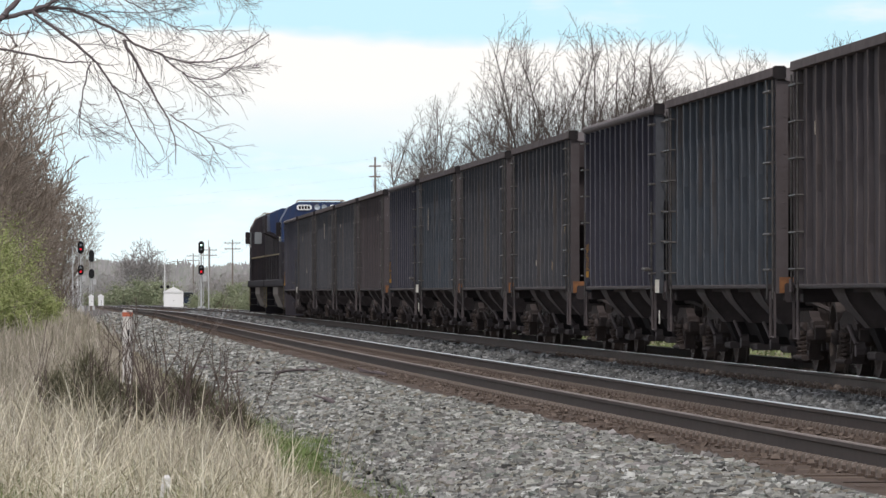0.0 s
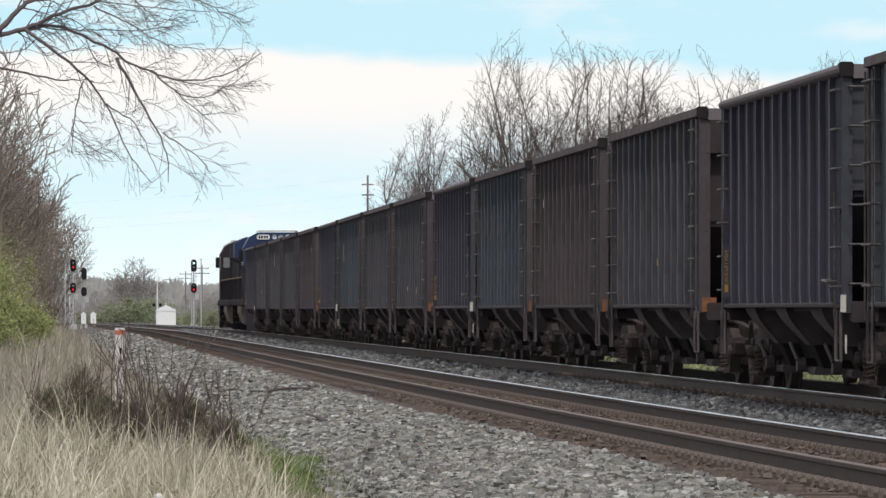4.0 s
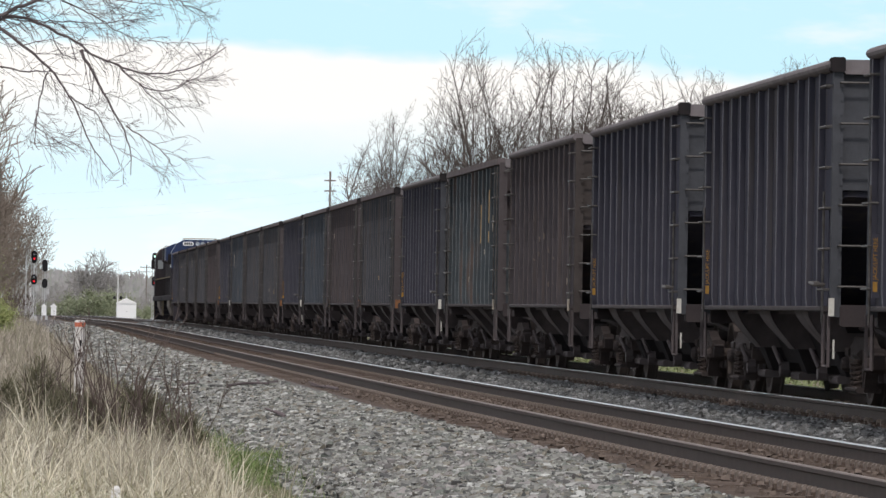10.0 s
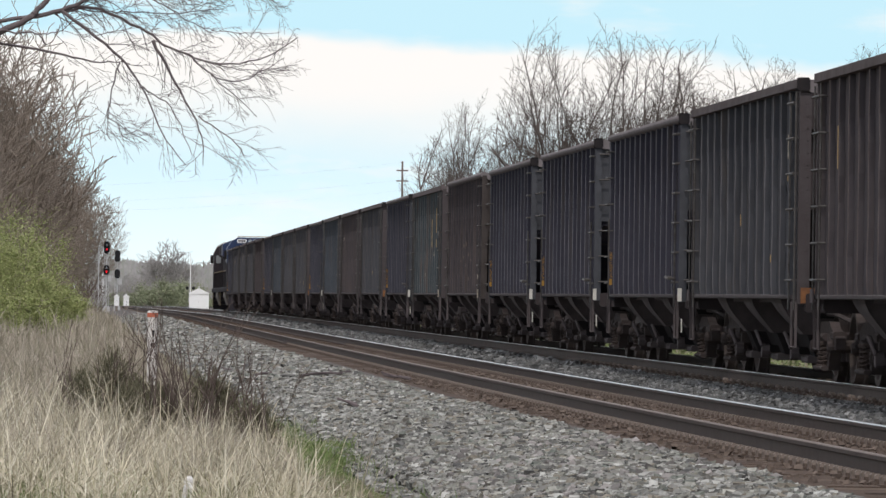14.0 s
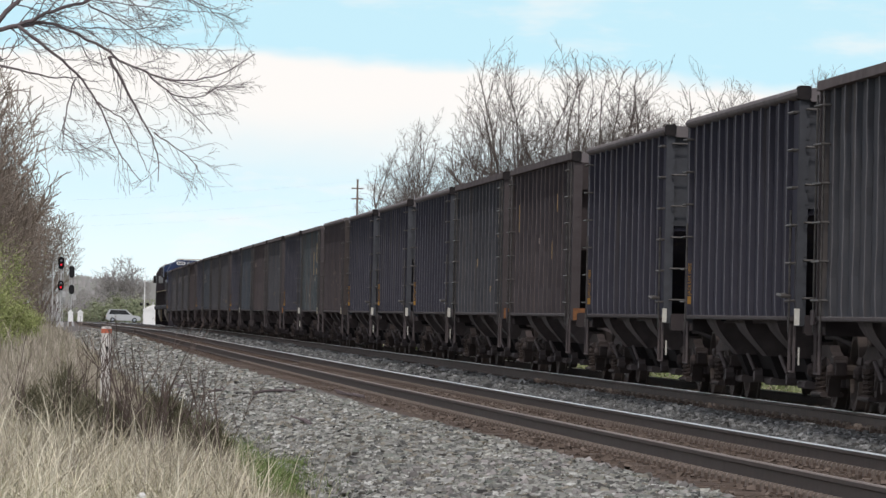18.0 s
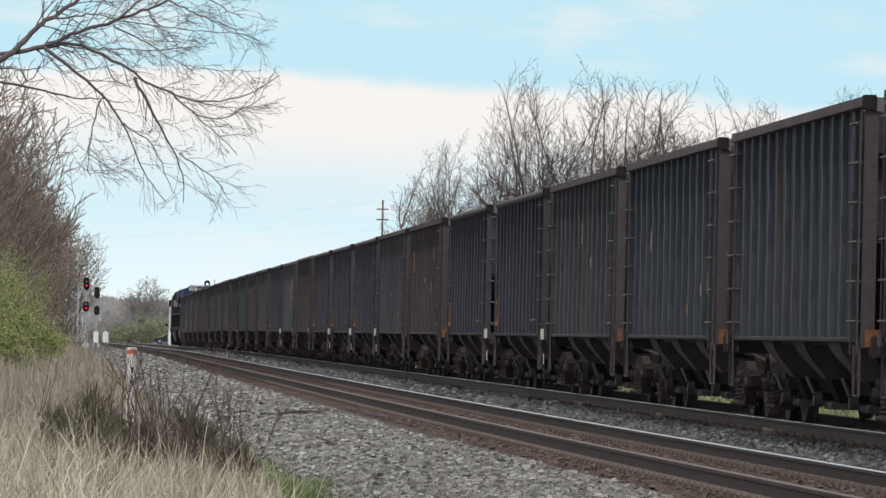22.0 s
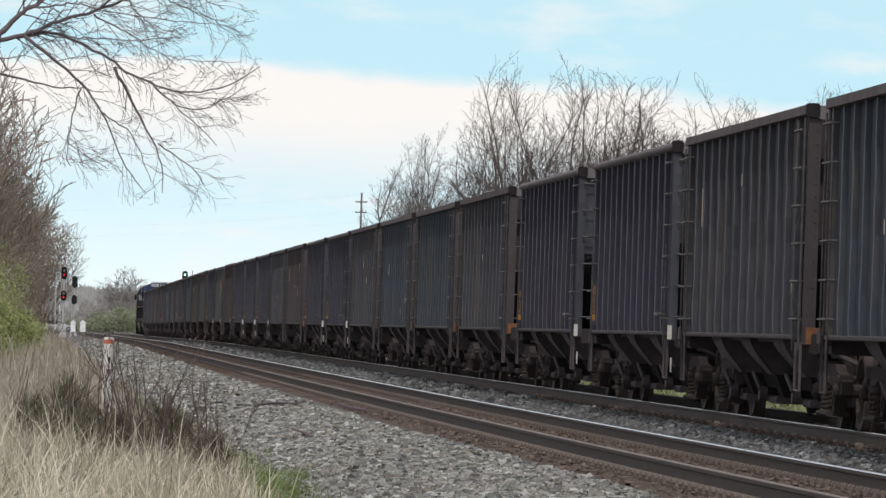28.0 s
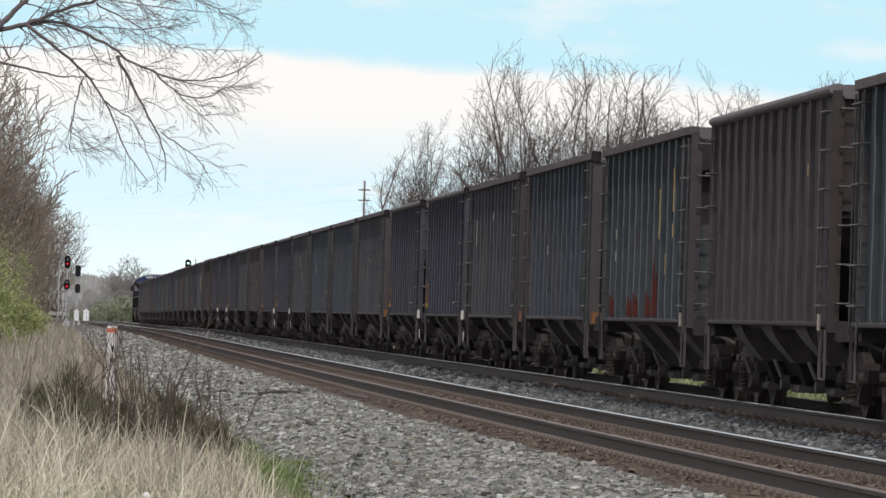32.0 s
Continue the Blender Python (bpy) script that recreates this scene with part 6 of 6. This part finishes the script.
def overhang():
    """The tree that stands out of view beside the camera's line and hangs its branches into it."""
    y0 = 55.0
    t = thing("overhanging_tree", "bare tree whose thin drooping branches hang into the view", "tree")
    rnd = random.Random(17)
    part("trunk", Shape().rod((-3.3, y0, -0.9), (-3.15, y0 + 0.1, 1.8), 0.17, 0.14, 10).rod((-3.15, y0 + 0.1, 1.8), (-3.0, y0, 6.5), 0.14, 0.06, 10).rod((-3.13, y0 + 0.1, 2.3), (-1.6, y0, 3.25), 0.08, 0.055, 8), M_BARK, t, "grey-brown trunk with one long low limb")
    limbs = [
        ([(-1.65, 3.22), (-0.43, 3.40), (0.02, 3.48), (0.46, 3.32), (0.73, 3.15), (1.10, 3.02), (1.50, 3.05), (1.85, 3.25)], 0.029, 0.004),
        ([(-0.21, 3.44), (0.24, 3.10), (0.49, 2.81), (0.68, 2.39), (0.88, 2.12)], 0.022, 0.003),
        ([(0.58, 3.22), (0.78, 2.84), (1.0, 2.44), (1.04, 2.12)], 0.022, 0.003),
        ([(0.88, 3.10), (1.10, 2.91), (1.5, 2.56)], 0.014, 0.003),
        ([(1.10, 2.91), (1.35, 2.86), (1.55, 2.96), (1.75, 3.08)], 0.009, 0.003),
        ([(-1.2, 3.22), (-0.43, 3.11), (0.06, 3.02), (0.38, 3.01)], 0.022, 0.004),
        ([(0.29, 3.02), (0.21, 2.64), (0.22, 2.51), (0.56, 2.32)], 0.010, 0.003),
        ([(0.21, 2.66), (0.19, 2.40), (0.23, 2.32)], 0.006, 0.002),
        ([(0.49, 2.81), (0.75, 2.62), (0.95, 2.20)], 0.010, 0.003),
        ([(0.98, 2.55), (1.28, 2.35), (1.40, 2.20)], 0.009, 0.003),
        ([(1.10, 3.02), (1.40, 2.95), (1.7, 2.98)], 0.008, 0.002),
    ]
    limbs += [
        ([(-1.3, 3.02), (-0.58, 3.34), (-0.45, 3.42), (-0.29, 3.6), (-0.13, 3.72), (0.08, 3.88), (0.3, 4.1)], 0.045, 0.015),
        ([(-0.50, 3.38), (-0.16, 3.48), (0.07, 3.59), (0.4, 3.69), (0.69, 3.81), (0.9, 3.9), (1.3, 4.05)], 0.030, 0.008),
        ([(-0.1, 3.48), (0.22, 3.45), (0.41, 3.46), (0.89, 3.46), (1.2, 3.5)], 0.010, 0.003),
        ([(-0.12, 3.69), (0.15, 3.74), (0.3, 3.73), (0.59, 3.67), (1.01, 3.63), (1.41, 3.61)], 0.012, 0.003),
        ([(0.38, 3.67), (0.59, 3.55), (0.76, 3.48), (0.93, 3.36), (1.17, 3.3)], 0.011, 0.003),
        ([(0.44, 3.72), (0.59, 3.85), (0.69, 3.94), (0.9, 4.2)], 0.014, 0.006),
        ([(0.69, 3.79), (0.76, 3.69), (0.89, 3.59), (0.97, 3.58)], 0.008, 0.003),
        ([(0.88, 3.88), (1.09, 3.78), (1.31, 3.7), (1.52, 3.6), (1.69, 3.55)], 0.010, 0.003),
        ([(1.13, 3.95), (1.35, 3.83), (1.52, 3.73)], 0.008, 0.003),
        ([(-0.9, 3.28), (-0.58, 3.25), (-0.42, 3.24), (-0.34, 3.14)], 0.013, 0.006),
        ([(-0.41, 3.24), (-0.22, 3.28), (-0.03, 3.44)], 0.007, 0.003),
        ([(1.17, 3.3), (1.45, 3.28), (1.7, 3.3)], 0.005, 0.002),
    ]
    twig_rods = []

    def twig(a, d, length, r, level):
        """A fine shoot that sweeps outwards in one curve."""
        p, n = a, 6
        bend = Vector((rnd.uniform(-0.03, .09), rnd.uniform(-.06, .06), rnd.uniform(-.20, .16)))
        for i in range(n):
            d = (d + bend + Vector((rnd.gauss(0, .05), rnd.gauss(0, .05), rnd.gauss(0, .06)))).normalized()
            q = p + d * (length / n)
            twig_rods.append((p, q, max(0.0016, r * (1 - i / n * 0.6)), max(0.0014, r * (1 - (i + 1) / n * 0.6))))
            if level and i and rnd.random() < 0.62:
                side = 1 if (i + level) % 2 else -1
                twig(q, (d + Vector((0.25 + d.z * -side * 0.6, rnd.uniform(-.3, .3), d.x * side * rnd.uniform(0.35, 0.8)))).normalized(), length * rnd.uniform(0.3, 0.6), r * 0.65, level - 1)
            p = q

    for pts, r0, r1 in limbs:
        yy = y0 + rnd.uniform(-0.1, 0.1)
        fine = []
        P = [Vector((x, yy + 0.05 * math.sin(3 * x), z)) for x, z in pts]
        P = [P[0] * 2 - P[1]] + P + [P[-1] * 2 - P[-2]]
        for i in range(1, len(P) - 2):
            for k in range(5):
                u = k / 5
                a, b, c, d = P[i - 1], P[i], P[i + 1], P[i + 2]
                fine.append(0.5 * ((2 * b) + (c - a) * u + (2 * a - 5 * b + 4 * c - d) * u * u + (3 * b - a - 3 * c + d) * u ** 3))
        fine.append(P[-2])
        fine = [q + Vector((rnd.uniform(-.011, .011), 0, rnd.uniform(-.011, .011))) for q in fine]
        n = len(fine) - 1
        part("limb", Shape().tube(fine, [0.75 * r0 + (r1 - 0.75 * r0) * (i / n) ** 0.7 for i in range(n + 1)], 7), M_LIMB, t, smooth=True)
        for i in range(n):
            ra, rb = r0 + (r1 - r0) * (i / n) ** 0.8, r0 + (r1 - r0) * ((i + 1) / n) ** 0.8
            if fine[i].x > -0.32 and i < n * 0.88 and rnd.random() < 0.97:
                d = (fine[i + 1] - fine[i]).normalized()
                side = rnd.choice((-1, 1))
                nd = (d * 0.7 + Vector((d.z * -side, rnd.uniform(-.4, .4), d.x * side)) * 0.7 + Vector((0.25, 0, 0.05))).normalized()
                twig(fine[i], nd, rnd.uniform(0.12, 0.38), max(0.0028, rb * 0.3), 2 if rnd.random() < 0.4 else 1)
    tagged(part("twig_spray", rods_mesh("twig_spray", twig_rods, M_LIMB, 3), None, t, "fine bare twigs"), kind="stuff")


M_LIMB = material("dark_limb_bark", (0.11, 0.092, 0.098), 0.9, 0, (0.16, 0.135, 0.135), 9, 0.5, 0.2)
overhang()


def shrubs():
    rnd = random.Random(29)
    for name, label, x, y, n, h, spread in [("shrub", "leafless brown twiggy shrub in the dry grass", 1.00, 62, 25, 1.18, 0.36), ("shrub", "low leafless brown shrub in the dry grass", 0.42, 66, 20, 0.9, 0.5), ("shrub", "thin leafless shrub at the edge of the ballast", 1.4, 61, 14, 0.85, 0.45)]:
        s = thing(name, label, "shrub", "bare shrubs on the verge", at=pose(x, y, ground_z(x, y)))
        rest = []
        for i in range(n):
            rods = []
            p = Vector((rnd.gauss(0, 0.30), rnd.gauss(0, 0.4), -0.03))
            d = Vector((rnd.gauss(0, spread), rnd.gauss(0, spread), 1)).normalized()
            r, L = rnd.uniform(0.007, 0.013), h * rnd.uniform(0.55, 1.08)
            for k in range(5):
                d = (d + Vector((rnd.gauss(0, .1), rnd.gauss(0, .1), 0.06))).normalized()
                q = p + d * L / 5
                rods.append((p, q, r * (1 - k * 0.15), r * (1 - k * 0.15 - 0.15)))
                for _ in range(2):
                    if k and rnd.random() < 0.55:
                        dd = (d + Vector((rnd.gauss(0, .7), rnd.gauss(0, .7), 0.3))).normalized()
                        dd.z = abs(dd.z) + 0.25
                        e = q + dd.normalized() * rnd.uniform(0.12, 0.34)
                        rods.append((q, e, r * 0.5, 0.0032))
                        for _ in range(2):
                            rods.append((e, e + (dd + Vector((rnd.gauss(0, .5), rnd.gauss(0, .5), .25))).normalized() * rnd.uniform(0.08, 0.2), 0.003, 0.0016))
                p = q
            if i < 24:
                part("stem", rods_mesh("stem", rods, M_STEM, 4), None, s)
            else:
                rest += rods
        if rest:
            tagged(part("undergrowth", rods_mesh("undergrowth", rest, M_STEM, 4), None, s, "tangle of thin brown stems"), kind="stuff")
    for i, (x, y, w, h) in enumerate([(0.33, 66, 0.17, 0.95), (0.0, 67, 0.15, 0.68), (0.56, 64, 0.16, 0.66), (1.25, 63, 0.16, 0.80), (1.42, 63.5, 0.15, 0.66), (1.70, 62, 0.17, 0.50), (0.8, 63, 0.14, 0.6)]):
        s = thing("evergreen_tuft", "dark olive evergreen tuft in the dry grass", "shrub", "dark tufts on the verge", at=pose(x, y, ground_z(x, y)))
        sprigs = []
        for _ in range(700):
            p = Vector((rnd.gauss(0, w * 0.75), rnd.gauss(0, w * 0.75), 0))
            p.z = h * rnd.uniform(0.0, 0.85) * max(0.2, 1 - (p.x ** 2 + p.y ** 2) / (w * 2.2) ** 2)
            d = Vector((rnd.gauss(0, 0.55), rnd.gauss(0, 0.55), rnd.uniform(0.3, 1.2))).normalized()
            q = p + d * rnd.uniform(0.06, 0.15)
            sprigs += [(p, q, 0.006, 0.005), (q, q + (d + Vector((rnd.gauss(0, .4), rnd.gauss(0, .4), 0.1))).normalized() * rnd.uniform(0.04, 0.1), 0.005, 0.002)]
        tagged(part("foliage", rods_mesh("foliage", sprigs, M_TUFT, 3), None, s), kind="stuff")
        part("root", Shape().ring([(-0.05, 0.01), (-0.05, w * 0.3), (0.05, w * 0.2), (0.08, 0.01)], 9, "z"), M_STEM, s)
    for i, (x, y, L, turn) in enumerate([(3.95, 101, 1.9, 62), (4.8, 95, 0.9, 110), (3.24, 108, 0.8, 50), (2.8, 120, 0.9, 80), (3.4, 78, 0.6, 95)]):
        s = thing("stick", "dark fallen stick lying on the ballast", "stick", "sticks on the ballast", at=pose(x, y, ground_z(x, y) + 0.055, 0, 0, turn))
        part("wood", Shape().path([(-L / 2, 0, 0), (-L * 0.15, 0.05, 0.03), (L * 0.2, -0.03, 0.02), (L / 2, 0.06, 0.05)], 0.024, 5).rod((L * 0.1, 0, 0.02), (L * 0.25, 0.2, 0.09), 0.014), M_LIMB, s)
    s = thing("litter", "crumpled white scrap lying in the dry grass", "litter", at=pose(0.77, 45, ground_z(0.77, 45) + 0.12))
    part("scrap", Shape().frustum((-0.04, 0.035, -0.03, 0.02), (-0.02, 0.04, -0.02, 0.03), -0.12, 0.03).frustum((-0.02, 0.04, -0.02, 0.03), (0.0, 0.03, -0.01, 0.02), 0.03, 0.05), M_LITTER, s)


M_TUFT = island_material("dark_olive_leaves", [(0.10, 0.10, 0.062), (0.145, 0.14, 0.092), (0.19, 0.175, 0.125), (0.12, 0.116, 0.078)], 0.9, 4)
shrubs()


def loose_stones():
    rng = np.random.default_rng(77)
    shapes = [soup("stone", stone_verts(rng, 1, np.array([0.036]))[0], BOXF, M_STONE_ONE) for _ in range(6)]
    rnd = random.Random(8)
    bed = bpy.data.objects["ground"]
    for i in range(300):
        y = rnd.uniform(44.5, 58)
        x = near_x(y) - 3.7 + 2.2 * rnd.random()
        part("stone", rnd.choice(shapes), None, bed, at=pose(x, y, ground_z(x, y) + 0.025, rnd.uniform(-25, 25), rnd.uniform(-25, 25), rnd.uniform(0, 360)))


M_STONE_ONE = material("single_crushed_stone", (0.27, 0.26, 0.25), 0.9, 0, (0.18, 0.17, 0.165), 15, 0.5, 0.3, 30, 0.5)
loose_stones()

motions()
